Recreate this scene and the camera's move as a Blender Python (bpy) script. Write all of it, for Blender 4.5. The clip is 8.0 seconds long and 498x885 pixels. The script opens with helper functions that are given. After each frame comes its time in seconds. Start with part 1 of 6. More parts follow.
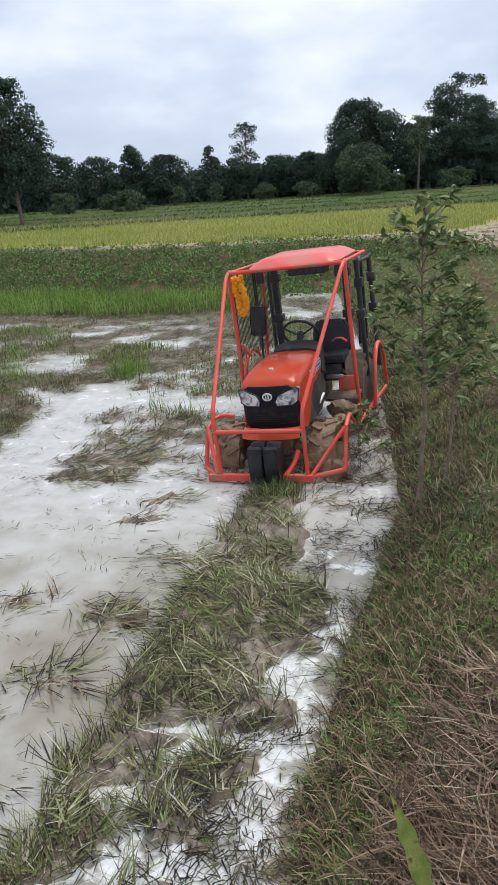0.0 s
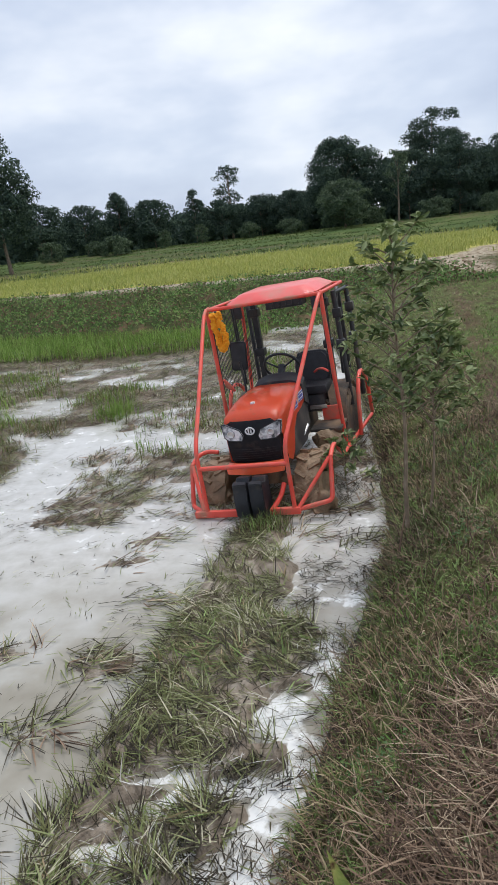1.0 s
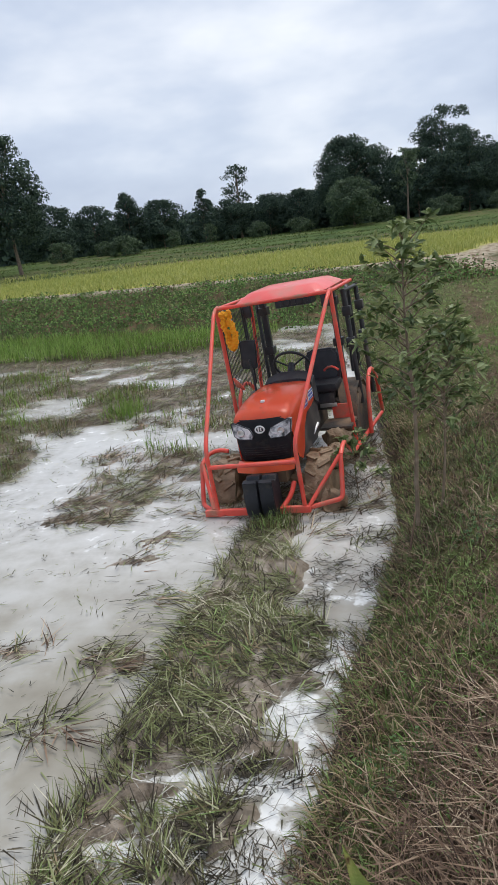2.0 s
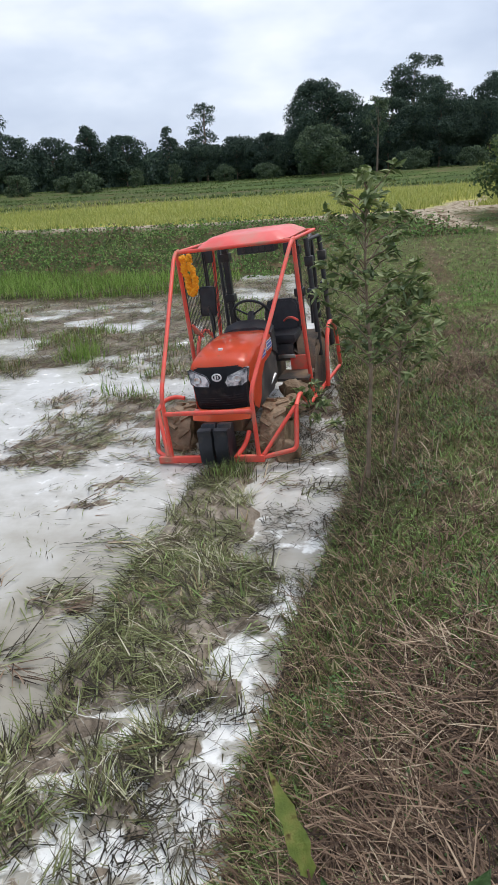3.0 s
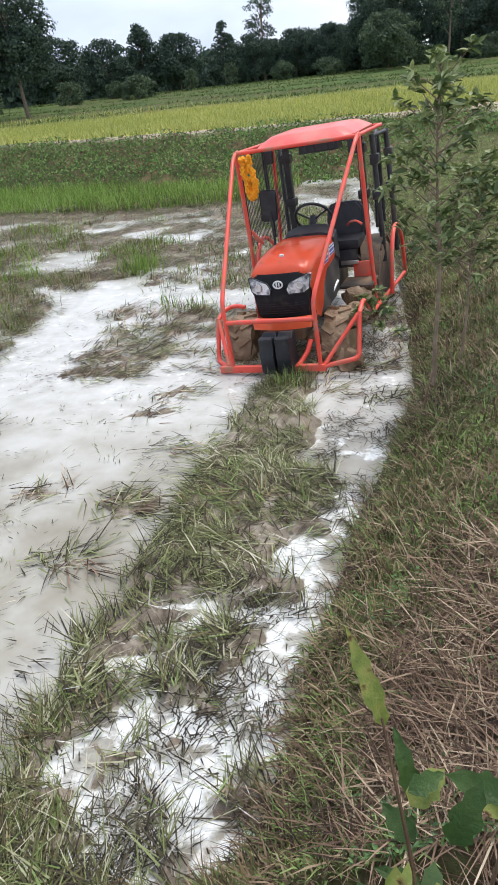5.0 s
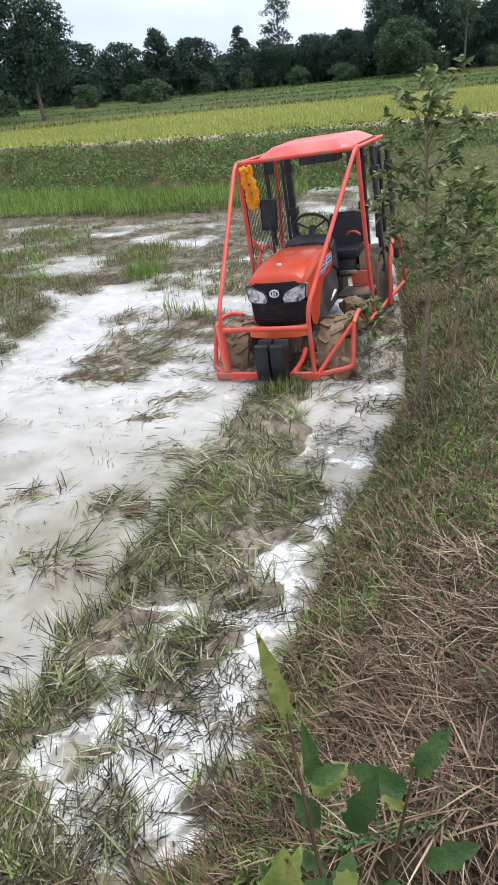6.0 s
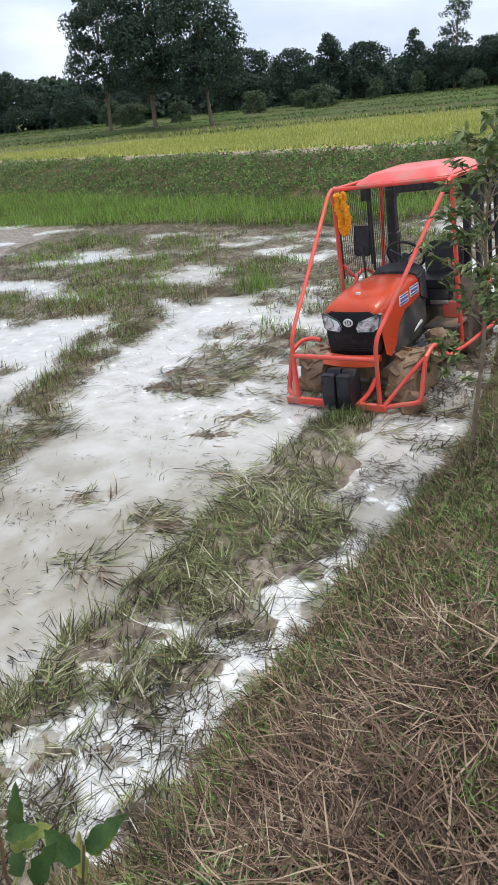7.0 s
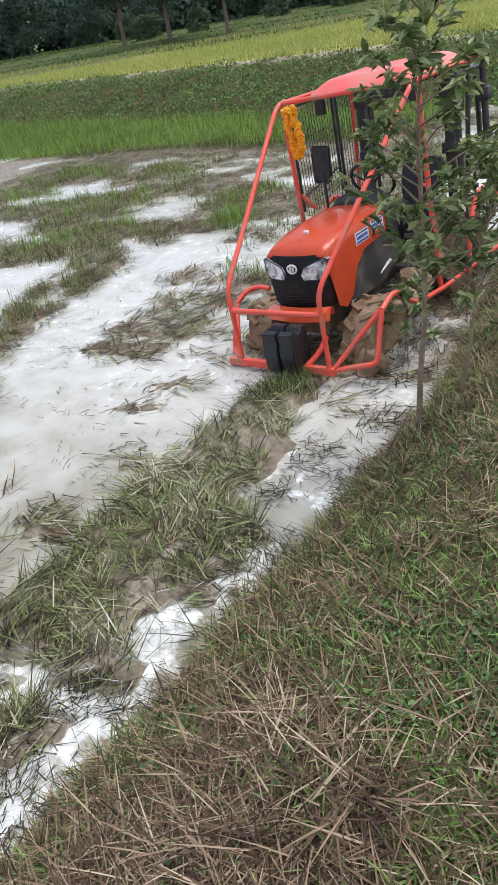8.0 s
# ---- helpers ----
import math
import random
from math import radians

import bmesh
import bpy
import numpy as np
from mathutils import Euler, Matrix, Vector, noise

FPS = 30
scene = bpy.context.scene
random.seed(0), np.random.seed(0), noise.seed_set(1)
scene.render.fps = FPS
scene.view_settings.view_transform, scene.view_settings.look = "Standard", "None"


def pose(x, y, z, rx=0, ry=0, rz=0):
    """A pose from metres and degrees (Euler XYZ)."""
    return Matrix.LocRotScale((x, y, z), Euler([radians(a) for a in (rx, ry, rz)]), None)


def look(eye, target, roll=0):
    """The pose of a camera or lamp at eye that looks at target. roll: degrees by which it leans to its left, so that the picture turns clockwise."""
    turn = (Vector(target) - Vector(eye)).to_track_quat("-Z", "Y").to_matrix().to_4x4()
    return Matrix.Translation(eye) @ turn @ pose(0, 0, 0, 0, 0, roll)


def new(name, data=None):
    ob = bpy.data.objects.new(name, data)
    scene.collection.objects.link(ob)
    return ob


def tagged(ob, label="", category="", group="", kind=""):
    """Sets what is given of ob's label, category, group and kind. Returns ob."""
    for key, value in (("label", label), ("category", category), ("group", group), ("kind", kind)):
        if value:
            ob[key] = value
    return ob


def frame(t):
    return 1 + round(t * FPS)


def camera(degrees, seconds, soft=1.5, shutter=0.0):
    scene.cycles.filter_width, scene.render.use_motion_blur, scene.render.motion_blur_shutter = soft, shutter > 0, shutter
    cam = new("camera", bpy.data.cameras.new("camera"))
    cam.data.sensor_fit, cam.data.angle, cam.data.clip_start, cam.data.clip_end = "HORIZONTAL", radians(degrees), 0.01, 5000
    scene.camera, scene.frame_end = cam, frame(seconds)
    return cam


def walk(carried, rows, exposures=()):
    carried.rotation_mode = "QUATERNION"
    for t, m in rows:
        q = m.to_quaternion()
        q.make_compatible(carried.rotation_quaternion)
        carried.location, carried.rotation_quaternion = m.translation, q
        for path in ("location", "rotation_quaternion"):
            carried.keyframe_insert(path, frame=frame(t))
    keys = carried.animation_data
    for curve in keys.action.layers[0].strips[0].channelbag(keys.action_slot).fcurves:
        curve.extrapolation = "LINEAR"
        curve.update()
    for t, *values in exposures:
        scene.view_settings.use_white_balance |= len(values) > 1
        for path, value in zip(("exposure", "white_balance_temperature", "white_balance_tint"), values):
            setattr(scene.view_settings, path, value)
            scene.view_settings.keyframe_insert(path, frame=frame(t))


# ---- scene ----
cam = camera(40.7, 8.0, soft=0.9)
PATH = [
    (0, (0.173, 0.139, 2.444), (0.057, 2.008, 1.74), -3.6),
    (0.5, (0.201, 0.212, 2.406), (0.023, 2.087, 1.735), -6.7),
    (1, (0.292, 0.187, 2.412), (0.189, 2.09, 1.807), -6.5),
    (1.2, (0.277, 0.163, 2.428), (0.178, 2.075, 1.852), -6.2),
    (2.3, (0.287, 0.192, 2.39), (0.149, 2.083, 1.755), -7.1),
    (2.5, (0.279, 0.184, 2.383), (0.231, 2.068, 1.711), -4.9),
    (3, (0.305, 0.183, 2.385), (0.287, 2.036, 1.633), -3.7),
    (3.5, (0.333, 0.186, 2.369), (0.409, 2.036, 1.613), -2.0),
    (4, (0.289, 0.162, 2.351), (0.295, 1.936, 1.428), -2.5),
    (4.5, (0.278, 0.171, 2.303), (0.098, 1.913, 1.338), -5.6),
    (4.7, (0.268, 0.16, 2.307), (0.069, 1.897, 1.336), -5.9),
    (5.8, (0.345, 0.128, 2.397), (0.149, 1.895, 1.481), -7.2),
    (6, (0.416, 0.088, 2.383), (0.185, 1.833, 1.433), -5.6),
    (6.2, (0.575, 0.036, 2.406), (0.322, 1.695, 1.318), 1.8),
    (6.3, (0.616, 0.021, 2.439), (0.377, 1.707, 1.389), 2.8),
    (6.4, (0.690, 0.010, 2.442), (0.415, 1.712, 1.422), -0.3),
    (6.5, (0.775, 0.005, 2.446), (0.461, 1.718, 1.461), -4.2),
    (6.8, (0.978, 0.124, 2.504), (0.469, 1.835, 1.603), -6.5),
    (7, (1.113, 0.215, 2.536), (0.476, 1.879, 1.628), -6.1),
    (7.5, (1.344, 0.73, 2.483), (0.543, 2.301, 1.539), -5.0),
    (8, (1.617, 1.309, 2.361), (0.875, 2.822, 1.284), -10.4),
]
walk(cam, [(t, look(eye, target, roll)) for t, eye, target, roll in PATH],
     [(0.0, 0.23), (0.5, 0.16), (1.2, 0.20), (2.5, 0.10), (3.0, 0.28), (3.5, 0.37), (4.5, 0.60), (6.0, 0.64), (6.5, 0.70), (7.0, 0.49), (7.5, 0.45), (8.0, 0.52)])

# ---- world and light ----
SUN_ELEV, SUN_ROT = 58.0, 20.0
world = bpy.data.worlds.new("overcast_sky")
scene.world = world
world.use_nodes = True
wn, wl = world.node_tree.nodes, world.node_tree.links
wn.clear()
w_out = wn.new("ShaderNodeOutputWorld")
w_bg = wn.new("ShaderNodeBackground")
w_sky = wn.new("ShaderNodeTexSky")
w_sky.sky_type = "NISHITA"
w_sky.sun_disc = False
w_sky.sun_elevation, w_sky.sun_rotation = radians(SUN_ELEV), radians(SUN_ROT)
w_dim = wn.new("ShaderNodeVectorMath"); w_dim.operation = "SCALE"; w_dim.inputs["Scale"].default_value = 0.07
w_co = wn.new("ShaderNodeTexCoord")
w_map = wn.new("ShaderNodeMapping"); w_map.inputs["Scale"].default_value = (1.5, 1.5, 3.6)
w_map.inputs["Location"].default_value = (0.35, 0.0, 0.32)
w_noise = wn.new("ShaderNodeTexNoise")
w_noise.inputs["Scale"].default_value, w_noise.inputs["Detail"].default_value = 1.5, 5.0
w_noise.inputs["Roughness"].default_value = 0.5
w_ramp = wn.new("ShaderNodeValToRGB")
w_ramp.color_ramp.elements[0].position, w_ramp.color_ramp.elements[0].color = 0.34, (0.38, 0.45, 0.60, 1)
w_ramp.color_ramp.elements[1].position, w_ramp.color_ramp.elements[1].color = 0.68, (0.88, 0.91, 0.96, 1)
e = w_ramp.color_ramp.elements.new(0.5); e.color = (0.55, 0.62, 0.75, 1)
w_mix = wn.new("ShaderNodeMix"); w_mix.data_type = "RGBA"; w_mix.inputs[0].default_value = 0.9
wl.new(w_co.outputs["Generated"], w_map.inputs["Vector"])
wl.new(w_map.outputs["Vector"], w_noise.inputs["Vector"])
w_side = wn.new("ShaderNodeSeparateXYZ")
wl.new(w_co.outputs["Generated"], w_side.inputs[0])
w_thin = wn.new("ShaderNodeMath"); w_thin.operation = "MULTIPLY_ADD"; w_thin.inputs[1].default_value = 0.17
wl.new(w_side.outputs["X"], w_thin.inputs[0]); wl.new(w_noise.outputs["Fac"], w_thin.inputs[2])
wl.new(w_thin.outputs[0], w_ramp.inputs["Fac"])
wl.new(w_sky.outputs["Color"], w_dim.inputs[0])
wl.new(w_dim.outputs["Vector"], w_mix.inputs[6])
wl.new(w_ramp.outputs["Color"], w_mix.inputs[7])
wl.new(w_mix.outputs[2], w_bg.inputs["Color"])
w_bg.inputs["Strength"].default_value = 1.1
wl.new(w_bg.outputs["Background"], w_out.inputs["Surface"])

sun = new("sun", bpy.data.lights.new("sun", "SUN"))
sun.data.energy, sun.data.angle, sun.data.color = 1.5, radians(30), (1.0, 0.96, 0.9)
sun.matrix_world = look((6, 17, 32), (0, 5, 0))


# ---- materials ----
def ramp_set(node, stops):
    cr = node.color_ramp
    while len(cr.elements) < len(stops):
        cr.elements.new(0.5)
    for el, (p, c) in zip(cr.elements, stops):
        el.position, el.color = p, (*c, 1)


def material(name, stops, rough=0.6, metal=0.0, scale=6.0, detail=6.0, bump=0.2, bump_scale=None, coat=0.0,
             source="noise", trans=0.0, rough_var=0.15, dirt=None, dirt_amount=0.5, dirt_scale=3.0, spec=0.5):
    """A procedural surface: a colour ramp over object noise or over the random of an island, fine relief and a second layer of dirt."""
    m = bpy.data.materials.new(name)
    m.use_nodes = True
    n, l = m.node_tree.nodes, m.node_tree.links
    b = n["Principled BSDF"]
    b.inputs["Metallic"].default_value, b.inputs["Coat Weight"].default_value = metal, coat
    b.inputs["Specular IOR Level"].default_value = spec
    co = n.new("ShaderNodeTexCoord")
    nz = n.new("ShaderNodeTexNoise")
    nz.inputs["Scale"].default_value, nz.inputs["Detail"].default_value = scale, detail
    l.new(co.outputs["Object"], nz.inputs["Vector"])
    rp = n.new("ShaderNodeValToRGB")
    ramp_set(rp, stops)
    if source == "island":
        geo = n.new("ShaderNodeNewGeometry")
        big = n.new("ShaderNodeTexNoise"); big.inputs["Scale"].default_value = scale
        l.new(co.outputs["Object"], big.inputs["Vector"])
        add = n.new("ShaderNodeMath"); add.operation = "MULTIPLY_ADD"
        l.new(geo.outputs["Random Per Island"], add.inputs[0]); add.inputs[1].default_value = 0.95
        sub = n.new("ShaderNodeMath"); sub.operation = "MULTIPLY_ADD"; sub.inputs[1].default_value = 1.0; sub.inputs[2].default_value = -0.48
        l.new(big.outputs["Fac"], sub.inputs[0]); l.new(sub.outputs[0], add.inputs[2])
        l.new(add.outputs[0], rp.inputs["Fac"])
    else:
        l.new(nz.outputs["Fac"], rp.inputs["Fac"])
    colour = rp.outputs["Color"]
    if dirt:
        dn = n.new("ShaderNodeTexNoise"); dn.inputs["Scale"].default_value, dn.inputs["Detail"].default_value = dirt_scale, 8
        l.new(co.outputs["Object"], dn.inputs["Vector"])
        dr = n.new("ShaderNodeValToRGB"); ramp_set(dr, [(0.62 - 0.35 * dirt_amount, (0, 0, 0)), (0.80 - 0.25 * dirt_amount, (1, 1, 1))])
        l.new(dn.outputs["Fac"], dr.inputs["Fac"])
        mx = n.new("ShaderNodeMix"); mx.data_type = "RGBA"; mx.inputs[7].default_value = (*dirt, 1)
        l.new(dr.outputs["Color"], mx.inputs[0]); l.new(colour, mx.inputs[6])
        colour = mx.outputs[2]
        ra = n.new("ShaderNodeMath"); ra.operation = "MULTIPLY_ADD"; ra.inputs[1].default_value = 0.45; ra.inputs[2].default_value = rough
        l.new(dr.outputs["Color"], ra.inputs[0]); l.new(ra.outputs[0], b.inputs["Roughness"])
    else:
        ra = n.new("ShaderNodeMath"); ra.operation = "MULTIPLY_ADD"; ra.inputs[1].default_value = rough_var; ra.inputs[2].default_value = rough - rough_var / 2
        l.new(nz.outputs["Fac"], ra.inputs[0]); l.new(ra.outputs[0], b.inputs["Roughness"])
    l.new(colour, b.inputs["Base Color"])
    if bump:
        bn = n.new("ShaderNodeTexNoise"); bn.inputs["Scale"].default_value = bump_scale or scale * 6
        bn.inputs["Detail"].default_value = 5
        l.new(co.outputs["Object"], bn.inputs["Vector"])
        bp = n.new("ShaderNodeBump"); bp.inputs["Strength"].default_value, bp.inputs["Distance"].default_value = bump, 0.02
        l.new(bn.outputs["Fac"], bp.inputs["Height"]); l.new(bp.outputs["Normal"], b.inputs["Normal"])
    if trans:
        tr = n.new("ShaderNodeBsdfTranslucent"); l.new(colour, tr.inputs["Color"])
        ms = n.new("ShaderNodeMixShader"); ms.inputs[0].default_value = trans
        l.new(b.outputs[0], ms.inputs[1]); l.new(tr.outputs[0], ms.inputs[2])
        l.new(ms.outputs[0], n["Material Output"].inputs["Surface"])
    return m


MUD = (0.20, 0.135, 0.085)
M_RED = material("faded_red_paint", [(0.3, (0.78, 0.075, 0.05)), (0.6, (0.86, 0.105, 0.07)), (0.8, (0.78, 0.14, 0.10))], 0.42, scale=5, bump=0.05, coat=0.15, dirt=(0.45, 0.20, 0.13), dirt_amount=0.3, dirt_scale=6)
M_CANOPY = material("sun_bleached_red_roof", [(0.3, (0.76, 0.075, 0.065)), (0.55, (0.84, 0.11, 0.095)), (0.75, (0.84, 0.18, 0.16))], 0.4, scale=2.2, bump=0.04, coat=0.2, dirt=(0.55, 0.28, 0.22), dirt_amount=0.4, dirt_scale=2)
M_ORANGE = material("orange_hood_paint", [(0.3, (0.92, 0.125, 0.045)), (0.7, (0.96, 0.165, 0.065))], 0.30, scale=3, bump=0.02, coat=0.5, dirt=(0.62, 0.22, 0.11), dirt_amount=0.05, dirt_scale=8)
M_BLACK = material("black_plastic", [(0.3, (0.014, 0.015, 0.02)), (0.7, (0.03, 0.032, 0.04))], 0.45, scale=8, bump=0.08, dirt=(0.10, 0.085, 0.07), dirt_amount=0.2, dirt_scale=7)
M_STEELBLACK = material("black_painted_steel", [(0.3, (0.018, 0.018, 0.022)), (0.7, (0.04, 0.04, 0.045))], 0.4, scale=9, bump=0.06, dirt=(0.12, 0.10, 0.08), dirt_amount=0.25, dirt_scale=6)
M_SEAT = material("black_vinyl", [(0.3, (0.014, 0.014, 0.018)), (0.7, (0.028, 0.028, 0.034))], 0.5, scale=14, bump=0.15)
M_SIDE = material("dusty_black_panel", [(0.3, (0.02, 0.02, 0.023)), (0.7, (0.05, 0.047, 0.045))], 0.6, scale=4, bump=0.1, dirt=(0.20, 0.17, 0.14), dirt_amount=0.5, dirt_scale=3)
M_MUDDY = material("caked_mud", [(0.25, (0.13, 0.08, 0.045)), (0.5, (0.27, 0.18, 0.105)), (0.75, (0.42, 0.31, 0.20))], 0.6, scale=7, bump=0.9, bump_scale=25)
M_GREASE = material("muddy_iron", [(0.3, (0.03, 0.027, 0.025)), (0.7, (0.09, 0.075, 0.06))], 0.6, scale=8, bump=0.3, dirt=(0.24, 0.16, 0.10), dirt_amount=0.6, dirt_scale=4)
M_WHITE = material("white_plastic", [(0.3, (0.72, 0.72, 0.72)), (0.7, (0.8, 0.8, 0.8))], 0.35, scale=9, bump=0.02)
M_LENS = material("headlight_lens", [(0.36, (0.13, 0.14, 0.16)), (0.5, (0.50, 0.52, 0.56)), (0.62, (0.90, 0.91, 0.93))], 0.12, metal=0.15, scale=20, bump=0.3, bump_scale=40, coat=1.0)
M_CHROME = material("bright_metal", [(0.3, (0.6, 0.6, 0.6)), (0.7, (0.75, 0.75, 0.75))], 0.3, metal=0.9, scale=9, bump=0.05)
M_BLUE = material("blue_sticker", [(0.3, (0.05, 0.08, 0.35)), (0.7, (0.10, 0.14, 0.45))], 0.4, scale=30, bump=0.0)
M_MARIGOLD = material("marigold_petals", [(0.2, (0.85, 0.24, 0.005)), (0.5, (0.95, 0.38, 0.01)), (0.8, (0.95, 0.50, 0.03))], 0.7, scale=14, bump=0.6, bump_scale=90)
M_BARK = material("grey_brown_bark", [(0.25, (0.09, 0.07, 0.05)), (0.5, (0.17, 0.13, 0.095)), (0.75, (0.27, 0.22, 0.17))], 0.85, scale=12, bump=0.6)
M_SAPBARK = material("pale_sapling_bark", [(0.25, (0.14, 0.10, 0.066)), (0.5, (0.24, 0.175, 0.12)), (0.75, (0.36, 0.28, 0.20))], 0.8, scale=14, bump=0.4)
M_LEAF = material("sapling_leaves", [(0.1, (0.075, 0.115, 0.04)), (0.5, (0.165, 0.225, 0.075)), (0.85, (0.36, 0.41, 0.19))], 0.5, scale=3, bump=0.05, source="island", trans=0.25)
# dark leaves, lifted and blued so the colour carries the distance haze
M_TREE = material("hazed_dark_tree_leaves", [(0.1, (0.036, 0.060, 0.050)), (0.5, (0.062, 0.095, 0.072)), (0.9, (0.092, 0.135, 0.088))], 0.75, scale=0.35, bump=0, source="island", trans=0.15, spec=0.12)
M_TREELITE = material("mid_green_tree_leaves", [(0.1, (0.045, 0.075, 0.045)), (0.5, (0.08, 0.125, 0.066)), (0.9, (0.135, 0.185, 0.095))], 0.65, scale=0.4, bump=0, source="island", trans=0.2, spec=0.3)
M_SHRUB = material("shrub_leaves", [(0.1, (0.05, 0.095, 0.035)), (0.5, (0.10, 0.17, 0.055)), (0.9, (0.25, 0.30, 0.10))], 0.6, scale=0.9, bump=0, source="island", trans=0.25)
M_BANK = material("short_bank_grass", [(0.0, (0.55, 0.45, 0.28)), (0.22, (0.24, 0.17, 0.09)), (0.40, (0.075, 0.066, 0.030)), (0.62, (0.115, 0.155, 0.046)), (0.80, (0.19, 0.29, 0.08)), (1.0, (0.38, 0.51, 0.19))], 0.65, scale=0.9, bump=0, source="island", trans=0.3, spec=0.3)
M_STRAW = material("dry_straw", [(0.05, (0.030, 0.018, 0.012)), (0.38, (0.105, 0.065, 0.043)), (0.65, (0.23, 0.15, 0.10)), (0.87, (0.38, 0.27, 0.185)), (1.0, (0.60, 0.49, 0.35))], 0.75, scale=1.5, bump=0, source="island", trans=0.15, spec=0.3)
M_WETGRASS = material("flattened_wet_grass", [(0.05, (0.032, 0.026, 0.017)), (0.30, (0.068, 0.055, 0.032)), (0.48, (0.138, 0.132, 0.054)), (0.70, (0.20, 0.24, 0.09)), (0.86, (0.33, 0.35, 0.17)), (1.0, (0.62, 0.58, 0.44))], 0.6, spec=0.2, scale=1.6, bump=0, source="island", trans=0.2)
M_LUSH = material("lush_bank_grass", [(0.0, (0.075, 0.14, 0.032)), (0.5, (0.15, 0.29, 0.06)), (1.0, (0.28, 0.46, 0.12))], 0.6, scale=0.9, bump=0, source="island", trans=0.3, spec=0.3)
M_WEED = material("creeping_weeds", [(0.1, (0.06, 0.12, 0.04)), (0.6, (0.10, 0.21, 0.06)), (1.0, (0.18, 0.31, 0.10))], 0.5, scale=2.0, bump=0, source="island", trans=0.2)
M_DROWNED = material("drowned_stalks", [(0.1, (0.02, 0.017, 0.013)), (0.6, (0.06, 0.05, 0.035)), (1.0, (0.14, 0.12, 0.08))], 0.75, spec=0.15, scale=1.6, bump=0, source="island")
M_PALE = material("foam_coated_stalks", [(0.1, (0.22, 0.20, 0.16)), (0.9, (0.68, 0.67, 0.63))], 0.5, scale=1.6, bump=0, source="island")
M_RUSH = material("tall_bright_grass", [(0.0, (0.17, 0.15, 0.06)), (0.25, (0.11, 0.18, 0.035)), (0.55, (0.19, 0.34, 0.055)), (0.9, (0.34, 0.46, 0.13))], 0.6, scale=0.4, bump=0, source="island", trans=0.35, spec=0.3)
M_DIKE = material("weedy_slope_plants", [(0.05, (0.20, 0.125, 0.075)), (0.22, (0.065, 0.08, 0.028)), (0.55, (0.10, 0.195, 0.048)), (0.85, (0.19, 0.32, 0.08)), (1.0, (0.26, 0.27, 0.11))], 0.7, scale=0.5, bump=0, source="island", trans=0.25, spec=0.3)
M_RICE = material("ripening_rice", [(0.1, (0.27, 0.31, 0.085)), (0.5, (0.36, 0.39, 0.115)), (0.9, (0.46, 0.46, 0.17))], 0.65, scale=0.15, bump=0, source="island", trans=0.3, spec=0.3)
M_TERRACE = material("terrace_grass", [(0.1, (0.042, 0.07, 0.022)), (0.5, (0.078, 0.12, 0.036)), (0.9, (0.13, 0.155, 0.052))], 0.65, scale=0.2, bump=0, source="island", trans=0.3, spec=0.1)
M_YELLOWLEAF = material("yellowing_leaf", [(0.25, (0.20, 0.28, 0.07)), (0.5, (0.36, 0.42, 0.12)), (0.60, (0.46, 0.46, 0.15)), (0.68, (0.14, 0.06, 0.03))], 0.55, scale=32, bump=0.2, trans=0.3)
M_GREENLEAF = material("broad_green_leaf", [(0.3, (0.06, 0.13, 0.035)), (0.7, (0.12, 0.21, 0.06))], 0.5, scale=18, bump=0.2, trans=0.25)
M_STEM = material("reddish_stem", [(0.3, (0.09, 0.045, 0.03)), (0.7, (0.16, 0.10, 0.05))], 0.7, scale=20, bump=0.2)


# ---- building helpers ----
def mesh_object(name, bm, mat, parent=None, label="", smooth=40):
    bmesh.ops.recalc_face_normals(bm, faces=bm.faces)
    me = bpy.data.meshes.new(name)
    bm.to_mesh(me); bm.free()
    me.materials.append(mat)
    if smooth:
        for f in me.polygons:
            f.use_smooth = True
        me.set_sharp_from_angle(angle=radians(smooth))
    ob = new(name, me)
    ob.parent = parent
    return tagged(ob, label)


def part(name, bm, mat, parent, label="", smooth=40):
    return mesh_object(name, bm, mat, parent, label, smooth)


def thing(name, m, label, category, group="", kind=""):
    ob = new(name)
    ob.matrix_basis = m
    ob.empty_display_size = 0.1
    return tagged(ob, label, category, group, kind)


def box(bm, x0, x1, y0, y1, z0, z1, bevel=0.0, m=None):
    r = bmesh.ops.create_cube(bm, size=1, matrix=(m or Matrix()) @ Matrix.Translation(((x0 + x1) / 2, (y0 + y1) / 2, (z0 + z1) / 2)) @ Matrix.Diagonal((x1 - x0, y1 - y0, z1 - z0, 1)))
    if bevel:
        es = list({e for v in r["verts"] for e in v.link_edges})
        bmesh.ops.bevel(bm, geom=es, offset=bevel, segments=2, affect="EDGES", profile=0.6)
    return bm


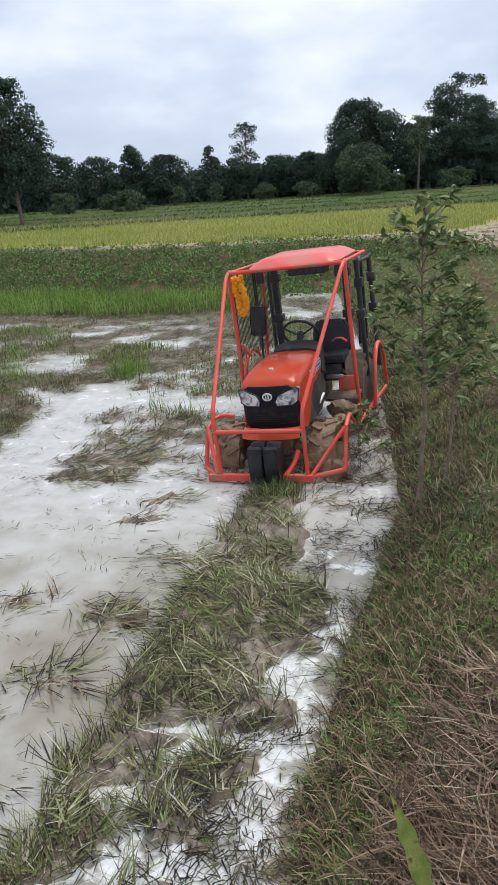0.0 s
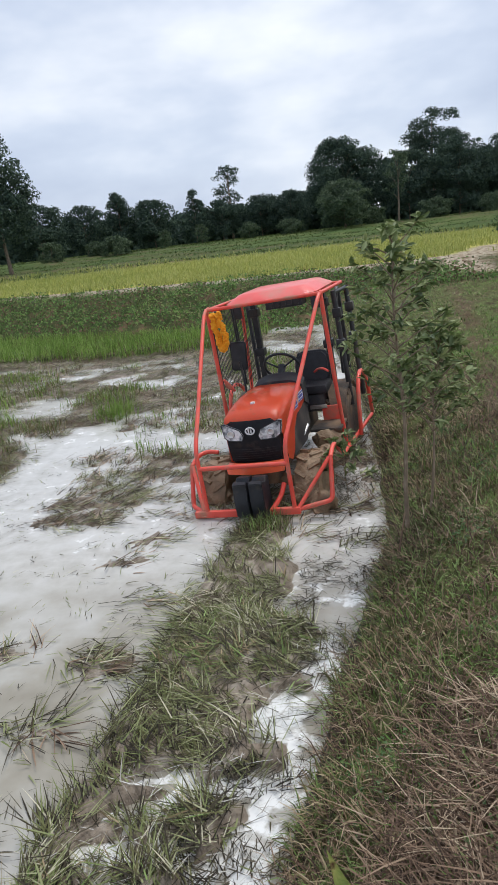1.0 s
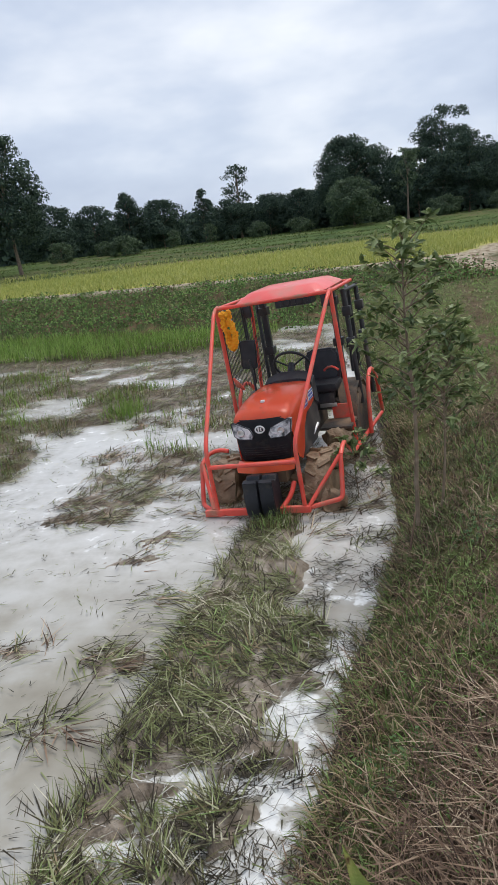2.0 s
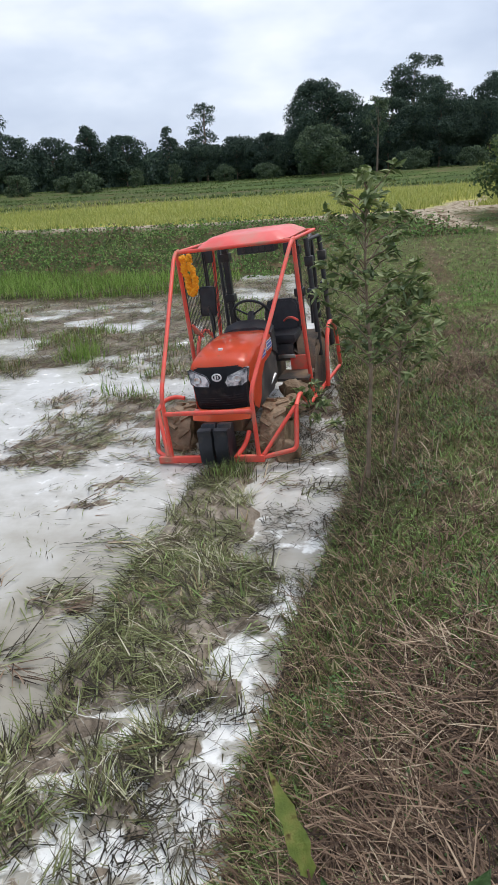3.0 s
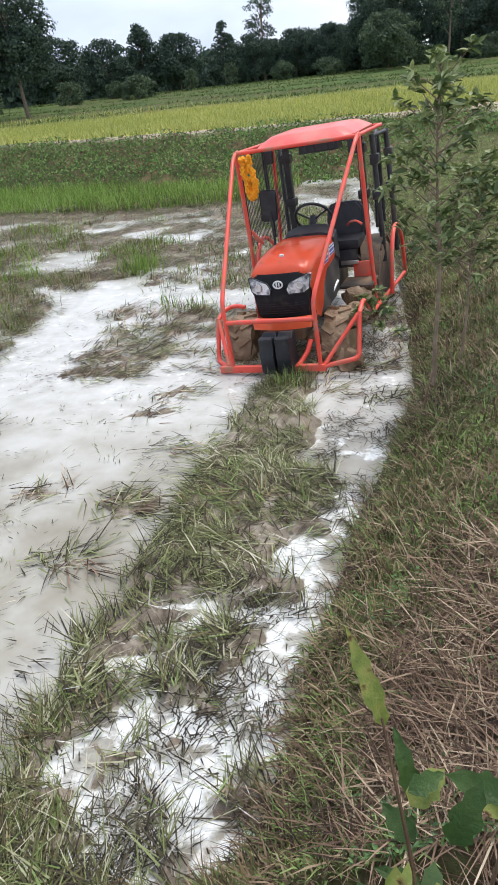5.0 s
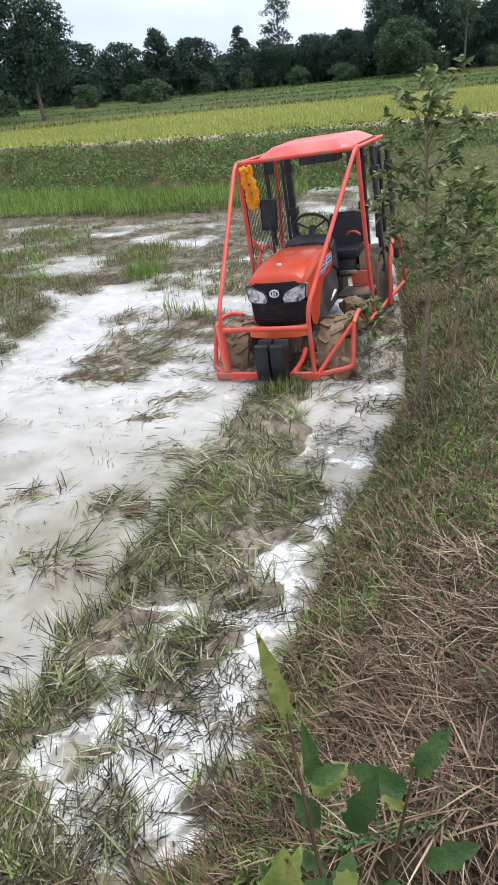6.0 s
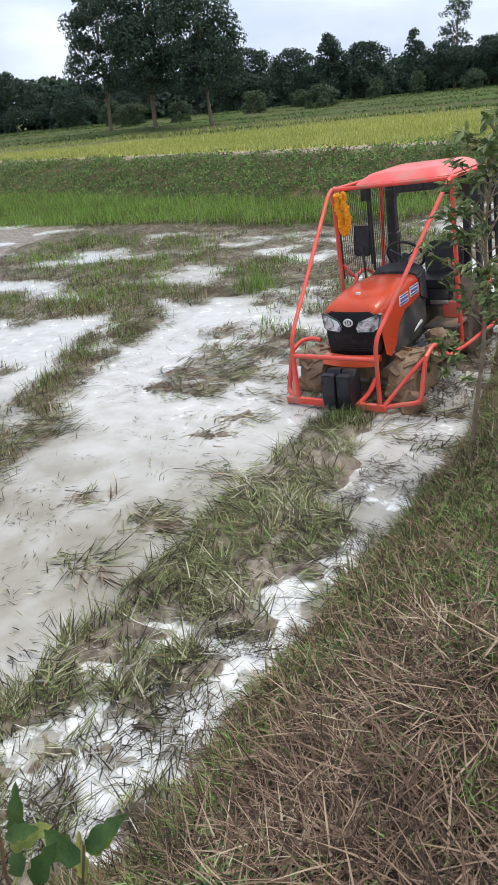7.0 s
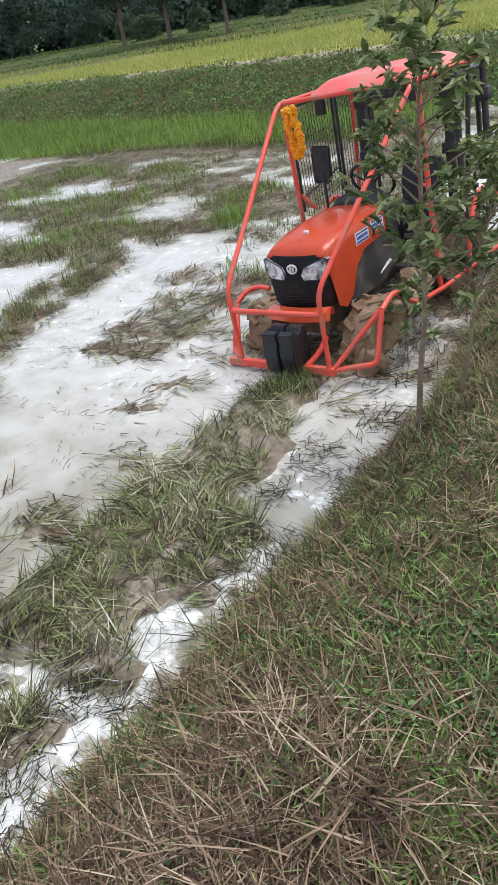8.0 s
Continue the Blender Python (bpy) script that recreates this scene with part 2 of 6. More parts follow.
def tube(bm, pts, r, n=8, closed=False):
    """A pipe along a polyline; r is one radius or one for each point."""
    pts = [Vector(p) for p in pts]
    rs = [r] * len(pts) if isinstance(r, (int, float)) else r
    rings, up = [], None
    k = len(pts)
    for i, p in enumerate(pts):
        a = pts[(i - 1) % k] if (i or closed) else p
        b = pts[(i + 1) % k] if (i < k - 1 or closed) else p
        d = ((p - a).normalized() + (b - p).normalized()) if (p != a and p != b) else (b - a)
        d.normalize()
        if up is None:
            up = Vector((0, 0, 1)) if abs(d.z) < 0.9 else Vector((1, 0, 0))
        s = d.cross(up).normalized()
        up = s.cross(d).normalized()
        rings.append([bm.verts.new(p + (s * math.cos(t) + up * math.sin(t)) * rs[i]) for t in [2 * math.pi * j / n for j in range(n)]])
    for i in range(k if closed else k - 1):
        a, b = rings[i], rings[(i + 1) % k]
        for j in range(n):
            bm.faces.new((a[j], a[(j + 1) % n], b[(j + 1) % n], b[j]))
    if not closed:
        bm.faces.new(rings[0][::-1]); bm.faces.new(rings[-1])
    return bm


def rounded(pts, cut=0.06, steps=4):
    """A polyline with its inner corners rounded."""
    pts = [Vector(p) for p in pts]
    out = [pts[0]]
    for a, p, b in zip(pts, pts[1:], pts[2:]):
        u = p + (a - p).normalized() * min(cut, (a - p).length / 2)
        v = p + (b - p).normalized() * min(cut, (b - p).length / 2)
        for i in range(steps + 1):
            t = i / steps
            out.append(u.lerp(p, t).lerp(p.lerp(v, t), t))
    return out + [pts[-1]]


def loft(bm, rings, cap=True, closed=True):
    vs = [[bm.verts.new(p) for p in ring] for ring in rings]
    n = len(vs[0])
    for a, b in zip(vs, vs[1:]):
        for j in range(n if closed else n - 1):
            bm.faces.new((a[j], a[(j + 1) % n], b[(j + 1) % n], b[j]))
    if cap:
        bm.faces.new(vs[0][::-1]); bm.faces.new(vs[-1])
    return bm


def lathe(bm, profile, n=24, m=None):
    """Turns (radius, along) pairs about the local x axis."""
    m = m or Matrix()
    vs = []
    for r, a in profile:
        vs.append([bm.verts.new(m @ Vector((a, r * math.cos(2 * math.pi * j / n), r * math.sin(2 * math.pi * j / n)))) for j in range(n)])
    for a, b in zip(vs, vs[1:]):
        for j in range(n):
            bm.faces.new((a[j], a[(j + 1) % n], b[(j + 1) % n], b[j]))
    bm.faces.new(vs[0][::-1]); bm.faces.new(vs[-1])
    return bm


def array_mesh(name, co, corners, starts, mat, label, category, kind="stuff", parent=None):
    """One mesh from numpy arrays."""
    me = bpy.data.meshes.new(name)
    me.vertices.add(len(co)); me.vertices.foreach_set("co", np.ascontiguousarray(co, dtype=np.float32).ravel())
    me.loops.add(len(corners)); me.loops.foreach_set("vertex_index", np.ascontiguousarray(corners, dtype=np.int32))
    me.polygons.add(len(starts)); me.polygons.foreach_set("loop_start", np.ascontiguousarray(starts, dtype=np.int32))
    me.update(calc_edges=True)
    me.materials.append(mat)
    ob = new(name, me)
    ob.parent = parent
    return tagged(ob, label, category, "", kind)


rng = np.random.default_rng(7)


def blades(name, base, length, width, tilt, heading, mat, label, category="grass", bend=0.5, parent=None):
    """Grass blades: base (N,3); tilt is the angle from upright in radians, heading its compass angle."""
    n = len(base)
    d = np.stack([np.cos(heading), np.sin(heading), np.zeros(n)], 1)
    side = np.stack([-np.sin(heading), np.cos(heading), np.zeros(n)], 1)
    spin = rng.uniform(-1.2, 1.2, n)[:, None]
    side = side * np.cos(spin) + d * np.sin(spin) * 0.6
    up = np.array([[0, 0, 1.0]])
    L, W = length[:, None], width[:, None]
    t1, t2 = tilt[:, None], (tilt + bend * rng.uniform(0.3, 1.2, n))[:, None]
    mid = base + L * 0.5 * (d * np.sin(t1) + up * np.cos(t1))
    tip = mid + L * 0.5 * (d * np.sin(t2) + up * np.cos(t2))
    tip[:, 2] = np.maximum(tip[:, 2], base[:, 2] + 0.004)
    co = np.empty((n, 5, 3))
    co[:, 0], co[:, 1] = base - side * W / 2, base + side * W / 2
    co[:, 2], co[:, 3] = mid + side * W * 0.42, mid - side * W * 0.42
    co[:, 4] = tip
    i = np.arange(n)[:, None] * 5
    corners = np.concatenate([i + np.array([[0, 1, 2, 3]]), i + np.array([[3, 2, 4]])], 1).ravel()
    starts = (np.arange(n)[:, None] * 7 + np.array([[0, 4]])).ravel()
    return array_mesh(name, co.reshape(-1, 3), corners, starts, mat, label, category, "stuff", parent)


def leaves(name, centre, normal, along, length, width, mat, label="", category="", kind="", parent=None, simple=False):
    """Leaves as folded diamonds of six corners, or of four where they stay far off."""
    n = len(centre)
    normal = normal / np.linalg.norm(normal, axis=1, keepdims=True)
    side = np.cross(normal, along); side /= np.linalg.norm(side, axis=1, keepdims=True) + 1e-9
    along = np.cross(side, normal)
    L, W = length[:, None], width[:, None]
    if simple:
        co = np.empty((n, 4, 3))
        co[:, 0], co[:, 2] = centre - along * L / 2, centre + along * L / 2 - normal * L * 0.12
        co[:, 1], co[:, 3] = centre + side * W / 2 + normal * W * 0.15, centre - side * W / 2 + normal * W * 0.15
        return array_mesh(name, co.reshape(-1, 3), np.arange(4 * n), np.arange(n) * 4, mat, label, category, kind, parent)
    co = np.empty((n, 6, 3))
    co[:, 0] = centre - along * L / 2
    co[:, 1] = centre - along * L * 0.12 + side * W / 2 + normal * W * 0.18
    co[:, 2] = centre + along * L * 0.2 + side * W * 0.38 + normal * W * 0.12
    co[:, 3] = centre + along * L / 2 - normal * L * 0.10
    co[:, 4] = centre + along * L * 0.2 - side * W * 0.38 + normal * W * 0.12
    co[:, 5] = centre - along * L * 0.12 - side * W / 2 + normal * W * 0.18
    i = np.arange(n)[:, None] * 6
    corners = np.concatenate([i + np.array([[0, 1, 2, 3]]), i + np.array([[0, 3, 4, 5]])], 1).ravel()
    starts = np.arange(2 * n) * 4
    return array_mesh(name, co.reshape(-1, 3), corners, starts, mat, label, category, kind, parent)


# ---- lie of the land ----
def lattice(ix, iy, seed):
    h = (ix.astype(np.int64) * 374761393 + iy.astype(np.int64) * 668265263 + seed * 1442695041) & 0xFFFFFFFF
    h = ((h ^ (h >> 13)) * 1274126177) & 0xFFFFFFFF
    return ((h ^ (h >> 16)) & 0xFFFF) / 65535.0


def vnoise(x, y, size, seed=0):
    x, y = np.asarray(x, float) / size, np.asarray(y, float) / size
    ix, iy = np.floor(x), np.floor(y)
    u, v = x - ix, y - iy
    u, v = u * u * (3 - 2 * u), v * v * (3 - 2 * v)
    return ((lattice(ix, iy, seed) * (1 - u) + lattice(ix + 1, iy, seed) * u) * (1 - v)
            + (lattice(ix, iy + 1, seed) * (1 - u) + lattice(ix + 1, iy + 1, seed) * u) * v)


def fbm(x, y, size, seed=0, octaves=4):
    s, a, t = 0.0, 0.5, 0.0
    for k in range(octaves):
        s = s + a * vnoise(x, y, size / 2 ** k, seed + 17 * k)
        t += a
        a *= 0.55
    return s / t


def step(v, a, b):
    t = np.clip((v - a) / (b - a), 0, 1)
    return t * t * (3 - 2 * t)


def bank_edge(y):
    """Where the water meets the bank, as x over y."""
    return np.interp(y, [-2, 0, 0.6, 1.1, 1.5, 1.8, 2.27, 2.75, 3.54, 4.29, 5.12, 7.0, 8.7, 14, 17],
                     [-60, -5, -1.6, -0.35, 0.0, 0.06, 0.15, 0.30, 0.52, 0.84, 1.07, 1.26, 1.38, 1.46, 1.50])


def belt_left(y):
    """Left side of the strip of flattened grass in front of the tractor."""
    return np.interp(y, [1.0, 2.0, 2.25, 2.53, 2.95, 3.35, 3.85, 4.34, 4.88, 5.3, 6, 7], [-1.15, -0.97, -0.93, -0.89, -0.77, -0.67, -0.56, -0.45, -0.33, -0.15, 0.1, 0.3])


def belt_right(y):
    """Right side of that strip, where open water runs along the bank."""
    return np.interp(y, [1.0, 3.6, 3.75, 3.9, 4.1, 4.5, 5.0, 5.6, 6.5], [3.0, 3.0, 0.62, 0.24, 0.14, 0.20, 0.26, 0.34, 0.45])


# open pools in the trampled strip: x, y and half widths
POOLS = ((0.45, 3.58, 0.07, 0.13), (0.38, 3.33, 0.09, 0.12), (0.17, 3.04, 0.14, 0.10), (0.25, 2.74, 0.08, 0.13), (0.09, 2.49, 0.11, 0.10), (-0.01, 2.32, 0.12, 0.11),
         (-0.05, 2.10, 0.10, 0.11), (-0.08, 1.87, 0.13, 0.11), (-0.27, 1.95, 0.10, 0.07), (-0.48, 2.02, 0.13, 0.10), (-0.42, 1.74, 0.15, 0.10), (-0.66, 2.32, 0.08, 0.045),
         (-0.45, 1.44, 0.13, 0.09), (-0.75, 1.80, 0.10, 0.08), (-0.24, 2.58, 0.16, 0.06), (-0.42, 2.69, 0.10, 0.05),
         (0.42, 3.45, 0.07, 0.10), (0.27, 3.17, 0.10, 0.09), (0.23, 2.88, 0.09, 0.09), (0.17, 2.60, 0.09, 0.09), (-0.18, 2.18, 0.09, 0.07), (-0.28, 1.70, 0.12, 0.08), (-0.60, 1.92, 0.10, 0.07), (-0.20, 1.50, 0.14, 0.09),
         (0.12, 2.92, 0.07, 0.06), (-0.08, 2.62, 0.08, 0.05), (-0.52, 2.50, 0.09, 0.04), (-0.35, 2.28, 0.10, 0.05), (-0.62, 1.62, 0.10, 0.07), (0.30, 3.40, 0.06, 0.05))
# small drowned clumps out in the channel
CLUMPS = ((-0.92, 3.65, 0.17, 0.14), (-0.75, 4.33, 0.17, 0.07), (-1.62, 3.80, 0.16, 0.06), (-1.12, 4.95, 0.16, 0.08), (-1.35, 5.40, 0.12, 0.06), (-1.65, 5.92, 0.34, 0.16),
          (-1.72, 6.30, 0.30, 0.14), (-0.88, 5.30, 0.16, 0.10), (-1.20, 6.40, 0.22, 0.14), (-1.50, 6.95, 0.34, 0.18), (-1.12, 7.50, 0.30, 0.16), (-1.20, 3.10, 0.12, 0.07))


def spots(x, y, table, seed, rag=2.2):
    """Ragged patches round the places in a table."""
    w = rag * (fbm(x, y, 0.11, seed, 3) - 0.5)
    return np.maximum.reduce([step(1.42 + w - np.hypot((x - a) / c, (y - b) / d), -0.12, 0.22) for a, b, c, d in table])


def dike_foot(x):
    return np.interp(x, [-60, -15, -8.6, -4.7, -1.5, 1.5, 4], [31, 22.3, 19.4, 17.9, 16.8, 16.2, 15.8])


def dike_top(x):
    return np.interp(x, [-60, -21, -13, -6.5, -1.5, 4], [42, 29.5, 26, 23.2, 21.4, 21.2])


def belt_cover(x, y):
    """The strip of trampled mud and grass, cut through by pools."""
    rag = 0.10 * (fbm(x, y, 0.22, 3, 3) - 0.5)
    belt = step(x + rag, belt_left(y) - 0.02, belt_left(y) + 0.05) * step(bank_edge(y) - x, -0.05, 0.05)
    belt = belt * step(belt_right(y) + 0.5 * (fbm(x, y, 0.35, 5) - 0.5) - x, -0.05, 0.08) * step(5.7 + rag - y, 0, 0.3)
    return belt * (1 - spots(x, y, POOLS, 9)) * (0.55 + 0.45 * step(fbm(x, y, 0.16, 14, 2), 0.30, 0.45))


def grassy(x, y):
    """How much plants cover the flooded ground, 0 to 1."""
    edge = 0.30 * (fbm(x, y, 0.5, 3) - 0.5)
    belt = belt_cover(x, y)
    ridge_x = np.interp(y, [3.0, 4.4, 5.3, 6.5, 8.1, 9.3, 10.5], [-2.9, -2.95, -3.0, -3.3, -3.4, -4.0, -5.0])
    ridge_w = np.interp(y, [3.0, 4.4, 6.5, 8.1, 9.3, 10.5], [0.50, 0.52, 0.42, 0.58, 0.5, 0.1])
    ridge = step(ridge_w + 1.0 * edge - np.abs(x - ridge_x), -0.05, 0.2) * (0.45 + 0.55 * step(fbm(x, y, 0.4, 35), 0.36, 0.50))
    rough = step(fbm(x * 0.8, y * 1.4, 0.6, 21) + 0.14 * (vnoise(x, y, 0.12, 23) - 0.5), 0.42, 0.56) * step(y + x * 0.5 + 0.8 * (fbm(x, y, 0.9, 25) - 0.5), 4.7, 6.0) * step(x - 0.12 * (y - 7), -2.5, -1.9) * 0.85
    left = step(fbm(x * 0.6, y * 1.4, 1.0, 27), 0.50, 0.60) * step(-x, 3.4, 4.2) * step(y, 4.5, 6.0) * 0.8
    back = step(fbm(x * 0.6, y * 1.5, 1.1, 31) - 0.10 * step(x, 0.1, 0.7) - 0.07 * step(-x, 2.2, 4.0), 0.30, 0.45) * step(y + 0.3 * np.sin(x), 8.0, 9.2) * step(16.6 - y, 0.2, 0.8) * step(1.35 - x, 0, 0.3)
    clump = 0.8 * spots(x, y, CLUMPS, 43)
    return np.clip(np.maximum.reduce([belt, ridge, rough, left, back, clump]), 0, 1)


def rush(x, y):
    """The strip of tall grass before the dike."""
    w = 0.8 * (fbm(x, y, 1.5, 51) - 0.5)
    front = np.interp(x, [-20, -10, -6.4, -4, -1, 0.3], [17.4, 15.9, 15.2, 14.4, 14.2, 15.6])
    return step(y + w, front, front + 0.35) * step(dike_foot(x) + 0.6 - y, 0, 0.4) * step(0.45 + w - x, 0, 0.4)


def height(x, y):
    x, y = np.asarray(x, float), np.asarray(y, float)
    s = (x - bank_edge(y)) * np.where(y < 1.2, 0.5, 0.95) + 0.12 * (fbm(x, y, 0.4, 61) - 0.5)
    reach = [-0.4, -0.05, 0, 0.1, 0.2, 0.35, 0.6, 0.9, 2, 6, 20]
    gentle = np.interp(s, reach, [-0.10, -0.05, 0.0, 0.08, 0.16, 0.27, 0.44, 0.57, 0.68, 0.78, 0.84])
    steep = np.interp(s, reach, [-0.10, -0.05, 0.0, 0.13, 0.25, 0.37, 0.50, 0.59, 0.68, 0.78, 0.84])
    bank = gentle + (steep - gentle) * step(y, 3.4, 4.2)
    bump = 0.09 * (fbm(x, y, 0.6, 63) - 0.5) + 0.04 * (fbm(x, y, 0.15, 65, 2) - 0.5)
    rim = np.exp(-((x - belt_left(y) - 0.05) / 0.09) ** 2) * step(5.2 - y, 0, 0.5) * step(y, 2.4, 2.9)
    belt = belt_cover(x, y)
    pond = -0.055 + 0.075 * grassy(x, y) + 0.025 * belt + (0.06 + 0.04 * belt) * (fbm(x, y, 0.20, 67, 3) - 0.5) + 0.06 * rush(x, y) + 0.03 * rim * belt
    k = step(y, dike_foot(x), dike_top(x))
    dike = -0.06 + 0.95 * k ** 0.8 + 0.16 * k * (1 - k) * 4 * (fbm(x, y, 1.6, 69) - 0.5)
    dike = dike + 0.07 * step(y, dike_top(x) - 0.5, dike_top(x)) * step(dike_top(x) + 0.9 - y, 0, 0.5)
    z = np.where(s > -0.05, np.maximum(bank + bump * step(s, 0, 0.3), dike), np.maximum(pond, dike))
    # terraces behind the rice field, each a small step up
    far = 0
    for i, yy in enumerate((39.5, 45, 51, 57.5, 64)):
        line = yy + 2.2 * (fbm(x, 0 * y + i * 9.0, 14, 80 + i, 2) - 0.5) + 0.05 * x
        far = far + 0.10 * step(y, line, line + 0.4) + 0.22 * step(y, line - 0.7, line) * step(line + 0.8 - y, 0, 0.7)
    z = z + far * step(y, 30, 36)
    return z + 0.25 * (fbm(x, y, 25, 91, 2) - 0.5) * step(y, 70, 110)


def frac_axis(lo, hi, fine, steps):
    """Grid lines: fine between lo and hi, then ever wider to the horizon."""
    a = list(np.arange(lo, hi, fine))
    g = fine
    while a[-1] < 2500:
        g *= steps; a.append(a[-1] + g)
    g, b = fine, [lo]
    while b[-1] > -2500:
        g *= steps; b.append(b[-1] - g)
    return np.array(b[:0:-1] + a)


gx, gy = frac_axis(-2.4, 2.2, 0.055, 1.05), frac_axis(0.9, 6.4, 0.055, 1.035)
GX, GY = np.meshgrid(gx, gy)
GZ = height(GX, GY)
nx, ny = len(gx), len(gy)
quad = (np.arange(ny - 1)[:, None] * nx + np.arange(nx - 1)[None, :]).ravel()
corners = np.stack([quad, quad + 1, quad + nx + 1, quad + nx], 1).ravel()


def ground_material():
    m = bpy.data.materials.new("field_earth_and_grass")
    m.use_nodes = True
    n, l = m.node_tree.nodes, m.node_tree.links
    b = n["Principled BSDF"]
    co = n.new("ShaderNodeTexCoord")

    def noise_ramp(scale, stops, detail=8):
        t = n.new("ShaderNodeTexNoise"); t.inputs["Scale"].default_value, t.inputs["Detail"].default_value = scale, detail
        l.new(co.outputs["Object"], t.inputs["Vector"])
        r = n.new("ShaderNodeValToRGB"); ramp_set(r, stops); l.new(t.outputs["Fac"], r.inputs["Fac"])
        return r.outputs["Color"]
    cover_a = n.new("ShaderNodeVertexColor"); cover_a.layer_name = "cover_a"
    cover_b = n.new("ShaderNodeVertexColor"); cover_b.layer_name = "cover_b"
    sa, sb = n.new("ShaderNodeSeparateColor"), n.new("ShaderNodeSeparateColor")
    l.new(cover_a.outputs["Color"], sa.inputs[0]); l.new(cover_b.outputs["Color"], sb.inputs[0])
    colour = noise_ramp(9, [(0.3, (0.13, 0.095, 0.063)), (0.5, (0.23, 0.18, 0.13)), (0.7, (0.39, 0.34, 0.275))])
    layers = [
        (sa.outputs[0], noise_ramp(9, [(0.3, (0.045, 0.035, 0.02)), (0.5, (0.10, 0.10, 0.042)), (0.7, (0.145, 0.19, 0.06))])),
        (sa.outputs[1], noise_ramp(16, [(0.3, (0.065, 0.040, 0.027)), (0.7, (0.19, 0.125, 0.08))])),
        (sa.outputs[2], noise_ramp(2.2, [(0.3, (0.05, 0.075, 0.024)), (0.5, (0.075, 0.09, 0.035)), (0.68, (0.16, 0.105, 0.062))])),
        (sb.outputs[0], noise_ramp(0.6, [(0.3, (0.33, 0.34, 0.08)), (0.6, (0.46, 0.44, 0.11)), (0.8, (0.54, 0.49, 0.16))])),
        (sb.outputs[1], noise_ramp(0.5, [(0.3, (0.05, 0.085, 0.025)), (0.5, (0.088, 0.13, 0.038)), (0.62, (0.12, 0.14, 0.05)), (0.75, (0.14, 0.11, 0.06))])),
        (sb.outputs[2], noise_ramp(4.5, [(0.34, (0.14, 0.10, 0.06)), (0.46, (0.34, 0.27, 0.19)), (0.58, (0.50, 0.43, 0.33)), (0.70, (0.16, 0.13, 0.07))])),
    ]
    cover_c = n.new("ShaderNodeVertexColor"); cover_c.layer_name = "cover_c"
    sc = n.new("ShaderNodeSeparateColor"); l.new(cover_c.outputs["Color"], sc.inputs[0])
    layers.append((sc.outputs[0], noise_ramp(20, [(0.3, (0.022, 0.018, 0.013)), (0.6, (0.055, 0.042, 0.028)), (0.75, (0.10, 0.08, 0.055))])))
    for fac, c in layers:
        x = n.new("ShaderNodeMix"); x.data_type = "RGBA"
        l.new(fac, x.inputs[0]); l.new(colour, x.inputs[6]); l.new(c, x.inputs[7])
        colour = x.outputs[2]
    l.new(colour, b.inputs["Base Color"])
    r = n.new("ShaderNodeMath"); r.operation = "MULTIPLY_ADD"; r.inputs[1].default_value = 0.45; r.inputs[2].default_value = 0.42
    mx = n.new("ShaderNodeMath"); mx.operation = "MAXIMUM"; l.new(sa.outputs[0], mx.inputs[0]); l.new(sa.outputs[2], mx.inputs[1])
    dry = mx.outputs[0]
    for o in (sb.outputs[0], sb.outputs[1], sb.outputs[2]):
        m2 = n.new("ShaderNodeMath"); m2.operation = "MAXIMUM"; l.new(dry, m2.inputs[0]); l.new(o, m2.inputs[1]); dry = m2.outputs[0]
    l.new(dry, r.inputs[0]); l.new(r.outputs[0], b.inputs["Roughness"])
    sp = n.new("ShaderNodeMath"); sp.operation = "MULTIPLY_ADD"; sp.inputs[1].default_value = -0.42; sp.inputs[2].default_value = 0.5
    l.new(dry, sp.inputs[0]); l.new(sp.outputs[0], b.inputs["Specular IOR Level"])
    t = n.new("ShaderNodeTexNoise"); t.inputs["Scale"].default_value, t.inputs["Detail"].default_value = 28, 8
    l.new(co.outputs["Object"], t.inputs["Vector"])
    bp = n.new("ShaderNodeBump"); bp.inputs["Strength"].default_value, bp.inputs["Distance"].default_value = 0.7, 0.03
    l.new(t.outputs["Fac"], bp.inputs["Height"]); l.new(bp.outputs["Normal"], b.inputs["Normal"])
    return m


def straw_cover(x, y):
    """Where dry straw lies on the bank."""
    a = step(0.60 - np.hypot((x - 0.80) / 0.85, (y - 1.65) / 1.20) + 1.7 * (fbm(x, y, 0.55, 101) - 0.5), -0.15, 0.35) * (0.35 + 0.65 * step(fbm(x, y, 0.22, 105), 0.36, 0.52))
    a = a * step(x - bank_edge(y), 0.26, 0.46)
    path = np.interp(y, [2, 4.8, 5.8, 8.4, 12, 20], [2.6, 2.35, 2.25, 2.75, 3.6, 5.2])
    b = step(0.20 + 0.9 * (fbm(x, y, 0.7, 103) - 0.5) - np.abs(x - path), 0, 0.25) * step(y, 3, 5)
    return np.clip(np.maximum(a, 0.7 * b), 0, 1)


